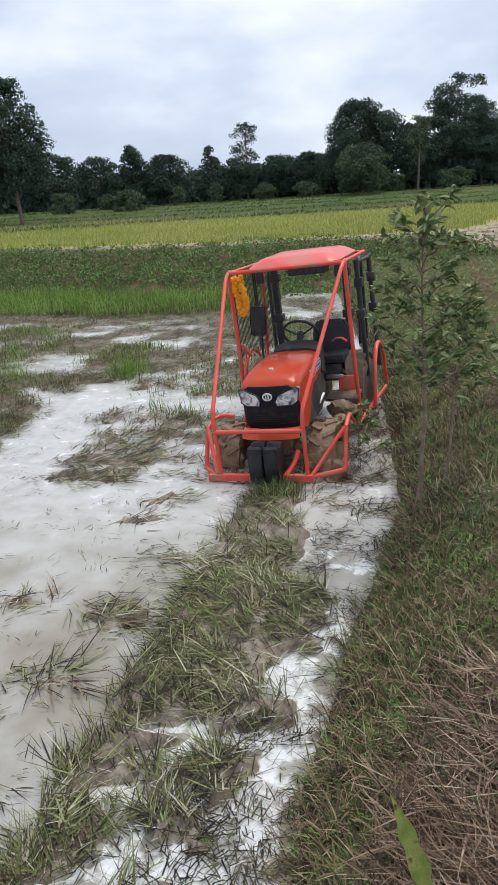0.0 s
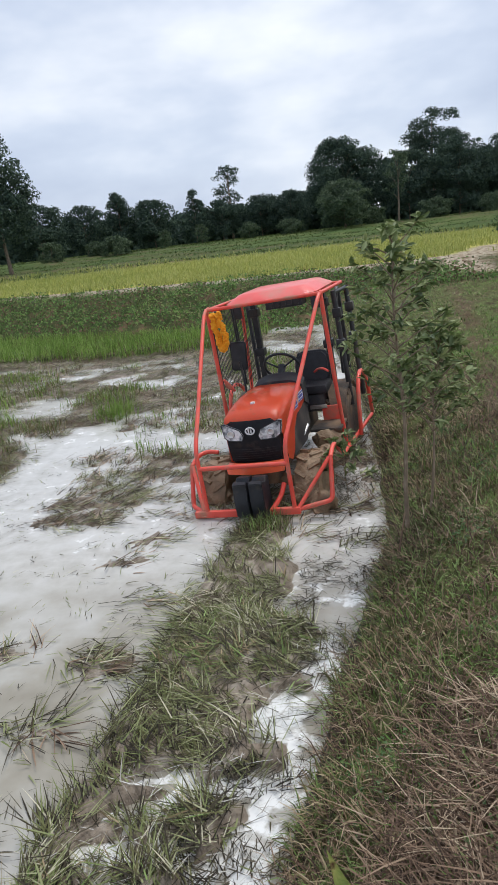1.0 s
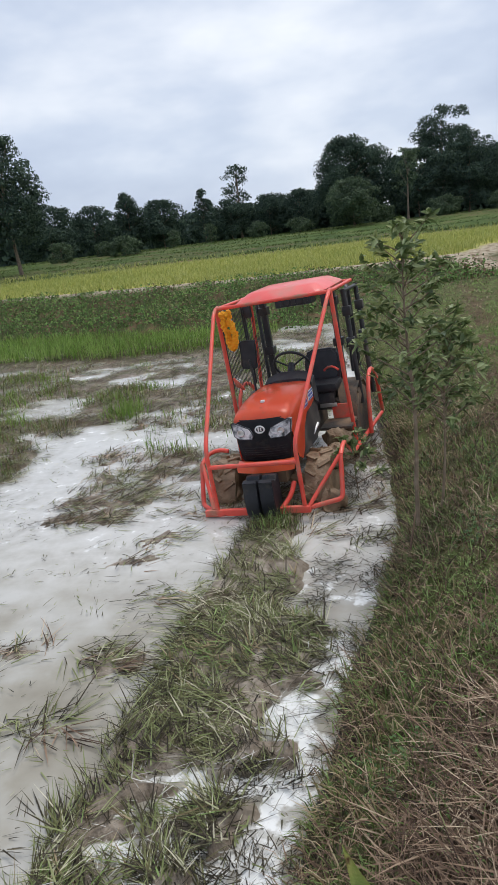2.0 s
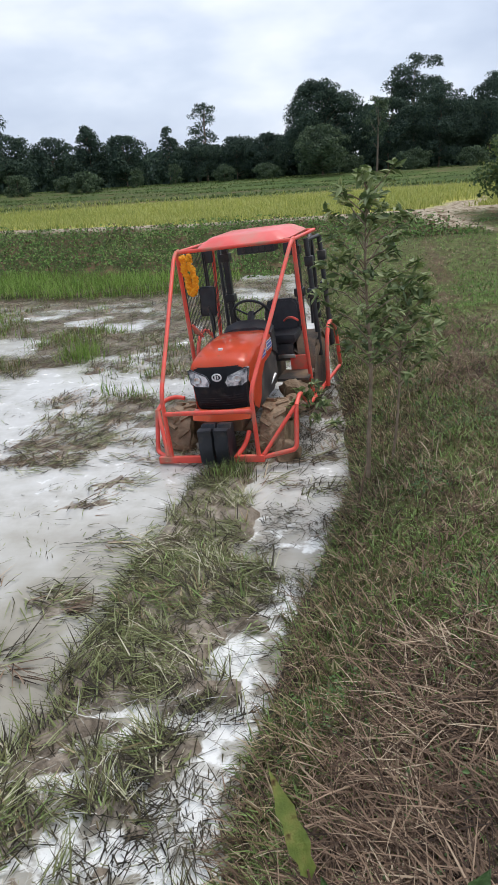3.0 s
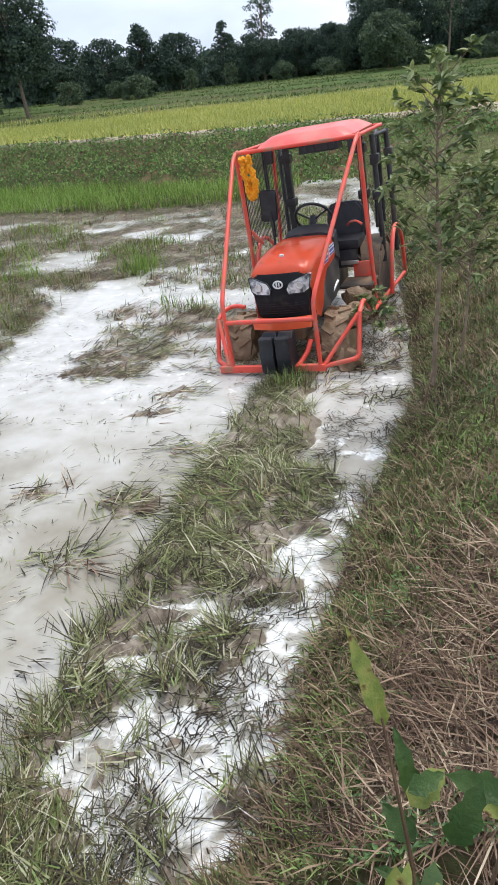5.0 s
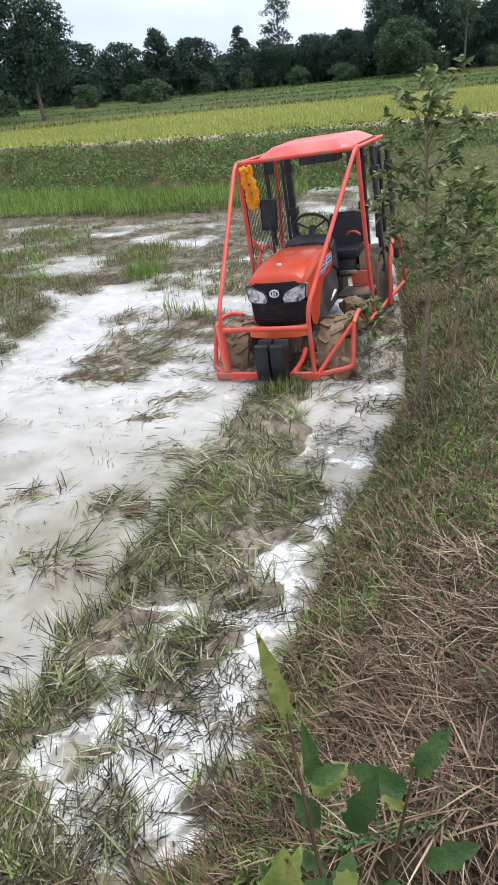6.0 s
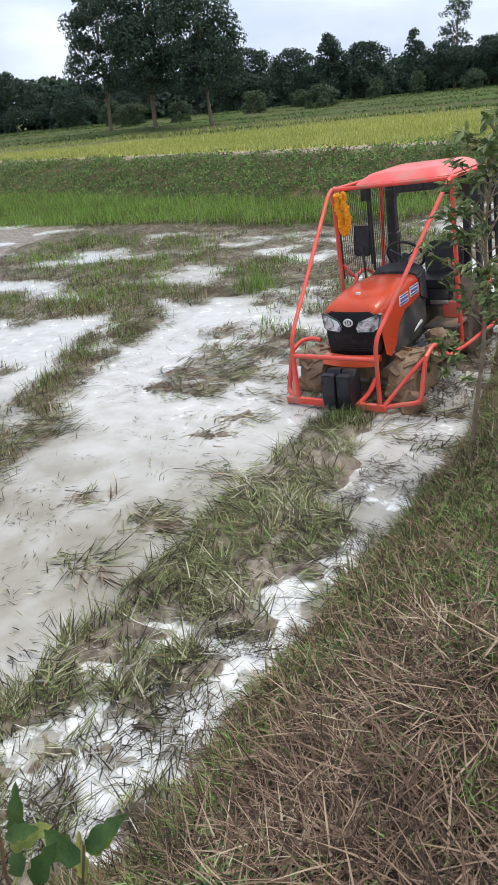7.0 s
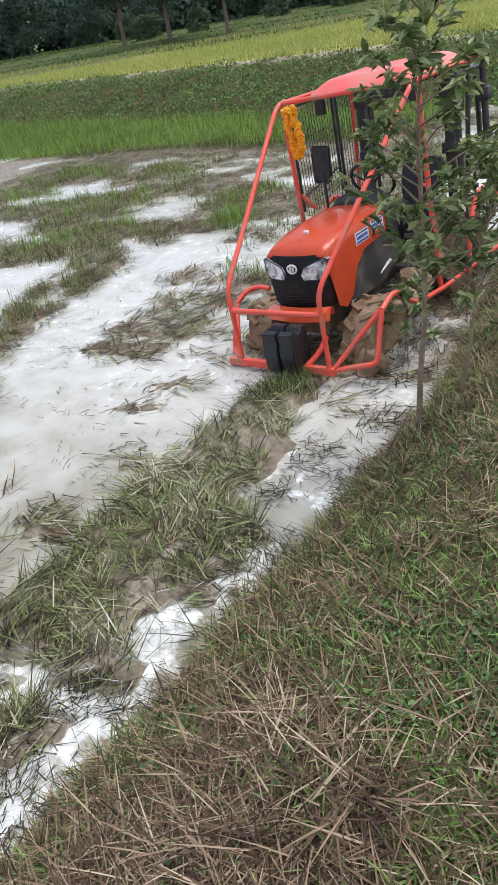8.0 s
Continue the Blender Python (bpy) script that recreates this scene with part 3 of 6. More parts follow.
def dirt_cover(x, y):
    """Bare pale earth: the track at the field's corner and the dike's crest."""
    c = fbm(x, y, 1.2, 107)
    track = np.interp(y, [15, 17, 19, 21, 24, 27], [6.6, 6.2, 5.8, 6.1, 7.6, 9.6])
    width = np.interp(y, [15, 17, 19, 21.5, 25, 28], [0.1, 0.35, 0.8, 1.0, 0.8, 0.2])
    a = step(width + 1.4 * (c - 0.5) - np.abs(x - track), 0, 0.3) * step(y, 14, 15.5) * step(32 - y, 0, 3)
    top = dike_top(x) + 0.3
    b = step(0.75 - np.abs(y - top), 0, 0.3) * step(fbm(x, y, 2.0, 109), 0.42, 0.52)
    return np.maximum(a, b)


s_bank = GX - bank_edge(GY)
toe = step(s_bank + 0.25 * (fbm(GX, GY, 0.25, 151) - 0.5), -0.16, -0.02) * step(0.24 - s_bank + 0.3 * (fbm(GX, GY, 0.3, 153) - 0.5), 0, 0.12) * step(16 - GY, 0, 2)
field_line = 39.0 + 2.2 * (fbm(GX, 0 * GY, 14, 80, 2) - 0.5) + 0.05 * GX
on_bank = step(s_bank, -0.02, 0.12) * step(dike_top(GX) + 0.5 - GY, 0, 1)
on_dike = np.maximum(step(GY, dike_foot(GX) - 0.4, dike_foot(GX) + 0.4) * step(dike_top(GX) + 0.3 - GY, 0, 0.5), rush(GX, GY)) * (1 - on_bank * 0)
on_rice = step(GY, dike_top(GX) + 0.3, dike_top(GX) + 0.9) * step(field_line - GY, 0, 0.8)
on_rice = on_rice * np.where(GX > 3, step(GX, 3, 3.01) * step(GY - 1.0 * (GX - 5), 17, 19), 1)
on_terrace = step(GY, field_line - 0.8, field_line)
for i, yy in enumerate((39.5, 45, 51, 57.5, 64)):
    line = yy + 2.2 * (fbm(GX, 0 * GY + i * 9.0, 14, 80 + i, 2) - 0.5) + 0.05 * GX
    bund = step(GY, line - 0.9, line - 0.4) * step(line + 0.5 - GY, 0, 0.4)
    on_dike = np.maximum(on_dike, bund)
    on_terrace = on_terrace * (1 - bund)
on_dike = np.maximum(on_dike, step(GY, 37.5, 38.5))
zero = np.zeros_like(GX)
ground = array_mesh("ground", np.stack([GX, GY, GZ], -1).reshape(-1, 3), corners, np.arange(len(quad)) * 4, ground_material(),
                    "muddy flooded field, grassy bank and terraced fields beyond", "ground", "structure")
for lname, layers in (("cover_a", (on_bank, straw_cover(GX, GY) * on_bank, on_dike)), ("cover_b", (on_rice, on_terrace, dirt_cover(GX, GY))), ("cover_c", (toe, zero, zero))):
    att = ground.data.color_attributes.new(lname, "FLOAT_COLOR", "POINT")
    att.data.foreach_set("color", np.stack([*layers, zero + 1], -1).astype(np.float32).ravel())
ground.data.polygons.foreach_set("use_smooth", np.ones(len(quad), bool))


def water_material():
    m = bpy.data.materials.new("milky_muddy_water")
    m.use_nodes = True
    n, l = m.node_tree.nodes, m.node_tree.links
    b = n["Principled BSDF"]
    co = n.new("ShaderNodeTexCoord")
    foam = n.new("ShaderNodeVertexColor"); foam.layer_name = "foam"
    t = n.new("ShaderNodeTexNoise"); t.inputs["Scale"].default_value, t.inputs["Detail"].default_value = 5, 9
    t.inputs["Roughness"].default_value = 0.62
    l.new(co.outputs["Object"], t.inputs["Vector"])
    big = n.new("ShaderNodeTexNoise"); big.inputs["Scale"].default_value, big.inputs["Detail"].default_value = 1.6, 8
    l.new(co.outputs["Object"], big.inputs["Vector"])
    silt = n.new("ShaderNodeValToRGB"); ramp_set(silt, [(0.3, (0.25, 0.222, 0.170)), (0.48, (0.35, 0.325, 0.268)), (0.62, (0.475, 0.46, 0.42))])
    l.new(big.outputs["Fac"], silt.inputs["Fac"])
    add = n.new("ShaderNodeMath"); add.operation = "ADD"
    parts_ = n.new("ShaderNodeSeparateColor"); l.new(foam.outputs["Color"], parts_.inputs[0])
    l.new(parts_.outputs[0], add.inputs[0]); l.new(t.outputs["Fac"], add.inputs[1])
    # green channel blends in a pale grey that stands for reflected sky
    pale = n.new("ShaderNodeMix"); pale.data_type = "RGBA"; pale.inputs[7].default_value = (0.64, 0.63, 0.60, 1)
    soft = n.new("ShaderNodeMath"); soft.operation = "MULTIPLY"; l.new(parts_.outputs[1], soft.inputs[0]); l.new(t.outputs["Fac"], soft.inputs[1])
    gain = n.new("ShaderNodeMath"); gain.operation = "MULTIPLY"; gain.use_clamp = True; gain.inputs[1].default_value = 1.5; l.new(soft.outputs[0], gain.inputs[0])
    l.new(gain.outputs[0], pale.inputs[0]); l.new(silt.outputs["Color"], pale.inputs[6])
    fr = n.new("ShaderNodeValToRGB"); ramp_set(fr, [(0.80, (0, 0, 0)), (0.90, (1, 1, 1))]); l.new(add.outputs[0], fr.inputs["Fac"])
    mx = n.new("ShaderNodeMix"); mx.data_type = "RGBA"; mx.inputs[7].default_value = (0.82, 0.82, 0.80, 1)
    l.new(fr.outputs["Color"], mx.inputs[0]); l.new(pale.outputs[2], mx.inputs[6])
    l.new(mx.outputs[2], b.inputs["Base Color"])
    r = n.new("ShaderNodeMath"); r.operation = "MULTIPLY_ADD"; r.inputs[1].default_value = 0.45; r.inputs[2].default_value = 0.09
    l.new(fr.outputs["Color"], r.inputs[0]); l.new(r.outputs[0], b.inputs["Roughness"])
    b.inputs["IOR"].default_value = 1.333
    rip = n.new("ShaderNodeTexNoise"); rip.inputs["Scale"].default_value, rip.inputs["Detail"].default_value = 7, 4
    l.new(co.outputs["Object"], rip.inputs["Vector"])
    hsum = n.new("ShaderNodeMath"); hsum.operation = "MULTIPLY_ADD"; hsum.inputs[1].default_value = 0.6
    l.new(fr.outputs["Color"], hsum.inputs[0]); l.new(rip.outputs["Fac"], hsum.inputs[2])
    bp = n.new("ShaderNodeBump"); bp.inputs["Strength"].default_value, bp.inputs["Distance"].default_value = 0.10, 0.02
    l.new(hsum.outputs[0], bp.inputs["Height"]); l.new(bp.outputs["Normal"], b.inputs["Normal"])
    return m


wx = np.concatenate([np.arange(-32, -1.4, 0.20), np.arange(-1.4, 1.0, 0.035), np.arange(1.0, 2.4, 0.2)])
wy = np.concatenate([np.arange(-0.4, 1.2, 0.2), np.arange(1.2, 5.4, 0.035), np.arange(5.4, 27, 0.15)])
WX, WY = np.meshgrid(wx, wy)
wnx, wny = len(wx), len(wy)
quad = (np.arange(wny - 1)[:, None] * wnx + np.arange(wnx - 1)[None, :]).ravel()
water = array_mesh("water", np.stack([WX, WY, 0 * WX], -1).reshape(-1, 3), np.stack([quad, quad + 1, quad + wnx + 1, quad + wnx], 1).ravel(),
                   np.arange(len(quad)) * 4, water_material(), "milky grey-brown flood water with patches of white foam", "water", "structure")
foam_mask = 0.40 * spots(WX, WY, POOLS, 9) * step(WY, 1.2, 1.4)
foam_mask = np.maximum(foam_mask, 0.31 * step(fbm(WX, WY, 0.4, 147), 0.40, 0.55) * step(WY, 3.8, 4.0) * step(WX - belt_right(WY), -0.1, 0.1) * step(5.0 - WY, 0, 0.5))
# water whitened further out: sky reflection put into its colour and foam mask
sky_pale = step(WY + 0.3 * WX + 1.6 * (fbm(WX, WY, 1.2, 143) - 0.5), 3.2, 5.4)
foam_mask = np.maximum(foam_mask, 0.21 * sky_pale)
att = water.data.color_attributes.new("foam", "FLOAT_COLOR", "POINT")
att.data.foreach_set("color", np.stack([foam_mask, sky_pale, foam_mask, foam_mask * 0 + 1], -1).astype(np.float32).ravel())


# ---- the tractor ----
# local axes: x to the tractor's left, y towards its rear, z up from the water; y = 0 at the front bumper
tractor = thing("tractor", Matrix.Translation((-0.045, 5.545, 0.0)) @ Matrix.Rotation(radians(-16.0), 4, "Z") @ Matrix.Rotation(radians(-4.2), 4, "Y"),
                "small orange tractor with red pipe cage, bogged in mud", "tractor")
PIPE = 0.019


NOSE = Vector((0.03, 0.11, 0.0))
CAB = Vector((0.06, 0.0, 0.0))


def hood_ring(y, half, zb, zt, drop, n=12):
    """Open arch section of the hood: side up, over the rounded top and down."""
    pts = [(-half * 1.02, y, zb), (-half * 1.03, y, zb + (zt - zb) * 0.35)]
    for i in range(n + 1):
        a = math.pi * (1 - i / n)
        c, s = math.cos(a), math.sin(a)
        pts.append((half * math.copysign(abs(c) ** 0.42, c), y, zt - drop + drop * abs(s) ** 0.75))
    return pts + [(half * 1.03, y, zb + (zt - zb) * 0.35), (half * 1.02, y, zb)]


bm = bmesh.new()
rings = [hood_ring(0.205, 0.215, 0.795, 0.808, 0.012), hood_ring(0.222, 0.256, 0.76, 0.838, 0.045), hood_ring(0.285, 0.272, 0.41, 0.868, 0.075),
         hood_ring(0.38, 0.277, 0.36, 0.890, 0.085), hood_ring(0.48, 0.280, 0.42, 0.905, 0.09), hood_ring(0.58, 0.282, 0.60, 0.915, 0.09),
         hood_ring(0.72, 0.282, 0.69, 0.922, 0.09), hood_ring(0.95, 0.277, 0.70, 0.925, 0.09), hood_ring(1.15, 0.264, 0.72, 0.918, 0.09), hood_ring(1.24, 0.250, 0.73, 0.895, 0.09)]
loft(bm, rings, closed=False, cap=False)
bmesh.ops.solidify(bm, geom=bm.faces[:], thickness=0.008)
bmesh.ops.translate(bm, verts=bm.verts[:], vec=NOSE)
part("hood", bm, M_ORANGE, tractor, "glossy orange engine hood", smooth=50)

bm = bmesh.new()
def grille_ring(y, w0, w1, z0, z1):
    return [(-w0, y + 0.02, z0), (w0, y + 0.02, z0), (w1, y, z1), (w1 * 0.5, y - 0.022, z1 + 0.006), (0, y - 0.03, z1 + 0.008), (-w1 * 0.5, y - 0.022, z1 + 0.006), (-w1, y, z1)]
vs = []
for z, w, y in ((0.42, 0.225, 0.235), (0.45, 0.245, 0.215), (0.59, 0.258, 0.205), (0.63, 0.262, 0.210), (0.77, 0.262, 0.218), (0.815, 0.245, 0.228)):
    vs.append([(x * w, y - 0.045 * (1 - abs(x) ** 2.2) + (0.10 if abs(x) == 1 else 0), z) for x in (-1, -0.94, -0.75, -0.5, -0.25, 0, 0.25, 0.5, 0.75, 0.94, 1)])
loft(bm, vs, closed=False, cap=False)
bmesh.ops.solidify(bm, geom=bm.faces[:], thickness=0.02)
bmesh.ops.translate(bm, verts=bm.verts[:], vec=NOSE)
part("grille", bm, M_BLACK, tractor, "matt black front grille panel")

bm = bmesh.new()
loft(bm, [[(x * 0.25, 0.19 - 0.045 * (1 - abs(x) ** 2.2) + 0.05 * abs(x) ** 6, z) for x in (-1, -0.9, -0.6, -0.3, 0, 0.3, 0.6, 0.9, 1)] for z in (0.365, 0.375, 0.415, 0.425)], closed=False, cap=False)
bmesh.ops.solidify(bm, geom=bm.faces[:], thickness=0.03)
bmesh.ops.translate(bm, verts=bm.verts[:], vec=NOSE)
part("lower_trim", bm, M_RED, tractor, "curved red trim below the grille")

bm = bmesh.new()
for k in range(6):
    z = 0.455 + k * 0.021
    tube(bm, [(x * 0.24, 0.203 - 0.045 * (1 - abs(x) ** 2.2), z) for x in (-0.9, -0.6, -0.3, 0, 0.3, 0.6, 0.9)], 0.0012, 5)
bmesh.ops.translate(bm, verts=bm.verts[:], vec=NOSE)
part("grille_slats", bm, M_STEELBLACK, tractor)

for sgn in (-1, 1):
    bm = bmesh.new()
    outline = [(0.068, 0.680), (0.085, 0.640), (0.215, 0.640), (0.262, 0.668), (0.280, 0.785), (0.250, 0.796), (0.100, 0.740)]
    def face_y(x):
        return 0.216 - 0.045 * (1 - (abs(x) / 0.258) ** 2.2)
    front = [bm.verts.new((sgn * x, face_y(x) - 0.020, z)) for x, z in outline]
    back = [bm.verts.new((sgn * x, face_y(x) + 0.03, z)) for x, z in outline]
    k = len(outline)
    bm.faces.new(front)
    for j in range(k):
        bm.faces.new((front[j], front[(j + 1) % k], back[(j + 1) % k], back[j]))
    bmesh.ops.bevel(bm, geom=[e for e in bm.edges if e.verts[0] in front and e.verts[1] in front], offset=0.006, segments=2, affect="EDGES")
    bmesh.ops.translate(bm, verts=bm.verts[:], vec=NOSE)
    lamp = part("headlight", bm, M_LENS, tractor, "clear headlight with bright reflector")
    bm = bmesh.new()
    cx = 0.185
    lathe(bm, [(0.030, 0), (0.033, 0.006), (0.026, 0.008), (0.018, 0.004), (0.006, 0.003)], 16,
          Matrix.Translation((sgn * cx, face_y(cx) - 0.026, 0.708)) @ Matrix.Rotation(radians(-90), 4, "Z"))
    bmesh.ops.translate(bm, verts=bm.verts[:], vec=NOSE)
    part("bulb_socket", bm, M_CHROME, lamp)
    bm = bmesh.new()
    loop = [(sgn * x, face_y(x) - 0.018, z) for x, z in outline]
    tube(bm, loop, 0.0045, 5, closed=True)
    bmesh.ops.translate(bm, verts=bm.verts[:], vec=NOSE)
    part("bezel", bm, M_BLACK, lamp)

bm = bmesh.new()
tube(bm, [(0.040 * math.cos(a), 0.154, 0.728 + 0.030 * math.sin(a)) for a in [2 * math.pi * i / 20 for i in range(20)]], 0.0075, 6, closed=True)
box(bm, -0.018, -0.006, 0.146, 0.158, 0.708, 0.750, 0.002)
box(bm, 0.004, 0.016, 0.146, 0.158, 0.714, 0.744, 0.002)
bmesh.ops.translate(bm, verts=bm.verts[:], vec=NOSE)
part("emblem", bm, M_WHITE, tractor, "pale oval emblem ring")

bm = bmesh.new()
box(bm, -0.019, 0.019, -0.016, 0.016, 0, 0.024, 0.006, Matrix.Translation((-0.03, 0.45, 0.893)))
bmesh.ops.translate(bm, verts=bm.verts[:], vec=NOSE)
part("hood_latch", bm, M_WHITE, tractor, "small pale hood latch")

for sgn in (-1, 1):
    bm = bmesh.new()
    prof = [(0.36, 0.40), (0.46, 0.44), (0.55, 0.52), (0.66, 0.62), (0.80, 0.69), (1.0, 0.72), (1.24, 0.73), (1.27, 0.45), (1.05, 0.33), (0.60, 0.34)]
    a = [bm.verts.new((sgn * 0.262, y, z)) for y, z in prof]
    b = [bm.verts.new((sgn * 0.215, y, z)) for y, z in prof]
    bm.faces.new(a); bm.faces.new(b[::-1])
    for j in range(len(prof)):
        bm.faces.new((a[j], a[(j + 1) % len(prof)], b[(j + 1) % len(prof)], b[j]))
    bmesh.ops.translate(bm, verts=bm.verts[:], vec=NOSE)
    part("side_panel", bm, M_SIDE, tractor, "dusty black engine side panel")
    bm = bmesh.new()
    for j, (y0, y1, z0, z1) in enumerate(((0.60, 0.80, 0.745, 0.835), (0.84, 1.04, 0.765, 0.855))):
        box(bm, sgn * 0.2885 - 0.002, sgn * 0.2885 + 0.002, y0, y1, z0, z1, 0)
    bmesh.ops.translate(bm, verts=bm.verts[:], vec=NOSE)
    decal = part("decal", bm, M_WHITE, tractor, "white and blue side decals", smooth=0)
    for y0, y1, z0, z1 in ((0.612, 0.788, 0.752, 0.768), (0.62, 0.78, 0.780, 0.803), (0.612, 0.788, 0.816, 0.828), (0.852, 1.028, 0.772, 0.786), (0.86, 1.02, 0.798, 0.822), (0.852, 1.028, 0.836, 0.848)):
        bm = bmesh.new()
        box(bm, sgn * 0.2915 - 0.001, sgn * 0.2915 + 0.001, y0, y1, z0, z1, 0)
        bmesh.ops.translate(bm, verts=bm.verts[:], vec=NOSE)
        part("print_bar", bm, M_BLUE, decal, smooth=0)

# cowl, dashboard, wheel and seat
bm = bmesh.new()
loft(bm, [[(-0.25, 1.20, 0.70), (0.25, 1.20, 0.70), (0.25, 1.20, 0.90), (0.12, 1.20, 0.935), (-0.12, 1.20, 0.935), (-0.25, 1.20, 0.90)],
          [(-0.26, 1.36, 0.62), (0.26, 1.36, 0.62), (0.25, 1.36, 0.95), (0.12, 1.36, 1.00), (-0.12, 1.36, 1.00), (-0.25, 1.36, 0.95)],
          [(-0.22, 1.47, 0.60), (0.22, 1.47, 0.60), (0.20, 1.47, 0.90), (0.10, 1.47, 0.94), (-0.10, 1.47, 0.94), (-0.20, 1.47, 0.90)]])
bmesh.ops.bevel(bm, geom=bm.edges[:], offset=0.02, segments=2, affect="EDGES")
bmesh.ops.translate(bm, verts=bm.verts[:], vec=CAB)
part("dashboard", bm, M_BLACK, tractor, "black dashboard cowl behind the hood")
wheel_m = Matrix.Translation((-0.02, 1.56, 1.02)) @ Matrix.Rotation(radians(-54), 4, "X")
bm = bmesh.new()
tube(bm, [wheel_m @ Vector((0.185 * math.cos(a), 0.185 * math.sin(a), 0)) for a in [2 * math.pi * i / 28 for i in range(28)]], 0.014, 8, closed=True)
for a in (90, 210, 330):
    tube(bm, [wheel_m @ Vector((0.03 * math.cos(radians(a)), 0.03 * math.sin(radians(a)), -0.03)), wheel_m @ Vector((0.18 * math.cos(radians(a)), 0.18 * math.sin(radians(a)), 0))], 0.010, 6)
bmesh.ops.translate(bm, verts=bm.verts[:], vec=CAB)
steer = part("steering_wheel", bm, M_BLACK, tractor, "black three-spoke steering wheel")
bm = bmesh.new()
tube(bm, [wheel_m @ Vector((0, 0, 0.0)), wheel_m @ Vector((0, 0, -0.22))], [0.04, 0.028], 10)
bmesh.ops.translate(bm, verts=bm.verts[:], vec=CAB)
part("steering_column", bm, M_BLACK, steer)
bm = bmesh.new()
box(bm, -0.12, 0.28, 1.72, 2.08, 0.64, 0.74, 0.035)
bmesh.ops.translate(bm, verts=bm.verts[:], vec=CAB * 2.5)
part("seat", bm, M_SEAT, tractor, "black vinyl seat cushion")
bm = bmesh.new()
loft(bm, [[(-0.20 * s + 0.08, 2.02 + o, z), (0.20 * s + 0.08, 2.02 + o, z), (0.21 * s + 0.08, 2.10 + o, z), (-0.19 * s + 0.08, 2.10 + o, z)] for s, o, z in ((0.8, 0, 0.70), (0.98, 0.01, 0.76), (0.98, 0.04, 0.92), (0.9, 0.06, 1.01), (0.65, 0.07, 1.05))])
bmesh.ops.bevel(bm, geom=bm.edges[:], offset=0.022, segments=2, affect="EDGES")
bmesh.ops.translate(bm, verts=bm.verts[:], vec=CAB * 2.5)
part("backrest", bm, M_SEAT, tractor, "black vinyl seat backrest")
bm = bmesh.new()
box(bm, -0.08, 0.24, 1.74, 2.06, 0.45, 0.64, 0.02)
bmesh.ops.translate(bm, verts=bm.verts[:], vec=CAB * 2.5)
part("seat_base", bm, M_STEELBLACK, tractor)
for sgn in (-1, 1):
    bm = bmesh.new()
    loft(bm, [[(sgn * x0, y, z - 0.03), (sgn * 0.62, y, z - 0.03), (sgn * 0.62, y, z), (sgn * x0, y, z)] for x0, y, z in ((0.46, 1.66, 0.34), (0.45, 1.70, 0.50), (0.42, 1.80, 0.63), (0.40, 2.02, 0.68), (0.40, 2.28, 0.66), (0.40, 2.48, 0.52))])
    part("fender", bm, M_GREASE, tractor, "muddy dark rear mudguard")
    bm = bmesh.new()
    box(bm, sgn * 0.46 - 0.16, sgn * 0.46 + 0.16, 1.28, 1.62, 0.36, 0.39, 0.008)
    part("footplate", bm, M_GREASE, tractor)
    bm = bmesh.new()
    box(bm, sgn * 0.47 - 0.09, sgn * 0.47 + 0.09, 1.60, 1.63, 0.32, 0.54, 0.006)
    part("step_panel", bm, M_RED, tractor, "scuffed red step panel")
bm = bmesh.new()
box(bm, 0.26, 0.44, 1.585, 1.60, 0.52, 0.56, 0.004)
part("tread_plate", bm, M_CHROME, tractor, "bright metal tread plate")
bm = bmesh.new()
tube(bm, rounded([(0.50, 1.62, 0.90), (0.44, 1.66, 0.93), (0.36, 1.74, 0.91), (0.30, 1.85, 0.86)], 0.04), 0.012)
part("lever", bm, M_RED, tractor, "red bent hand lever")
bm = bmesh.new()
tube(bm, [(-0.56, 1.40, 0.98), (-0.54, 1.44, 0.90), (-0.50, 1.50, 0.83)], [0.012, 0.03, 0.012])
part("door_latch", bm, M_RED, tractor, "red latch on the cage post")

# engine block, axle and gearbox below
bm = bmesh.new(); box(bm, -0.17, 0.17, 0.36, 1.30, 0.18, 0.62, 0.03)
for y in (0.5, 0.7, 0.9):
    tube(bm, [(0.17, y, 0.3), (0.235, y + 0.1, 0.42), (0.2, y + 0.2, 0.55)], 0.018, 6)
part("engine_block", bm, M_GREASE, tractor, "mud-splashed dark engine block")
bm = bmesh.new(); box(bm, -0.15, 0.15, 1.30, 2.35, 0.18, 0.55, 0.04)
part("gearbox", bm, M_GREASE, tractor)
bm = bmesh.new(); tube(bm, [(-0.40, 0.60, 0.06), (-0.12, 0.60, 0.16), (0.12, 0.60, 0.16), (0.40, 0.60, 0.06)], [0.05, 0.06, 0.06, 0.05])
part("front_axle", bm, M_MUDDY, tractor)
bm = bmesh.new(); tube(bm, [(0.20, 0.72, 0.30), (0.27, 1.00, 0.38), (0.30, 1.24, 0.46)], 0.014)
part("steering_rod", bm, M_CHROME, tractor, "bare metal steering rod")


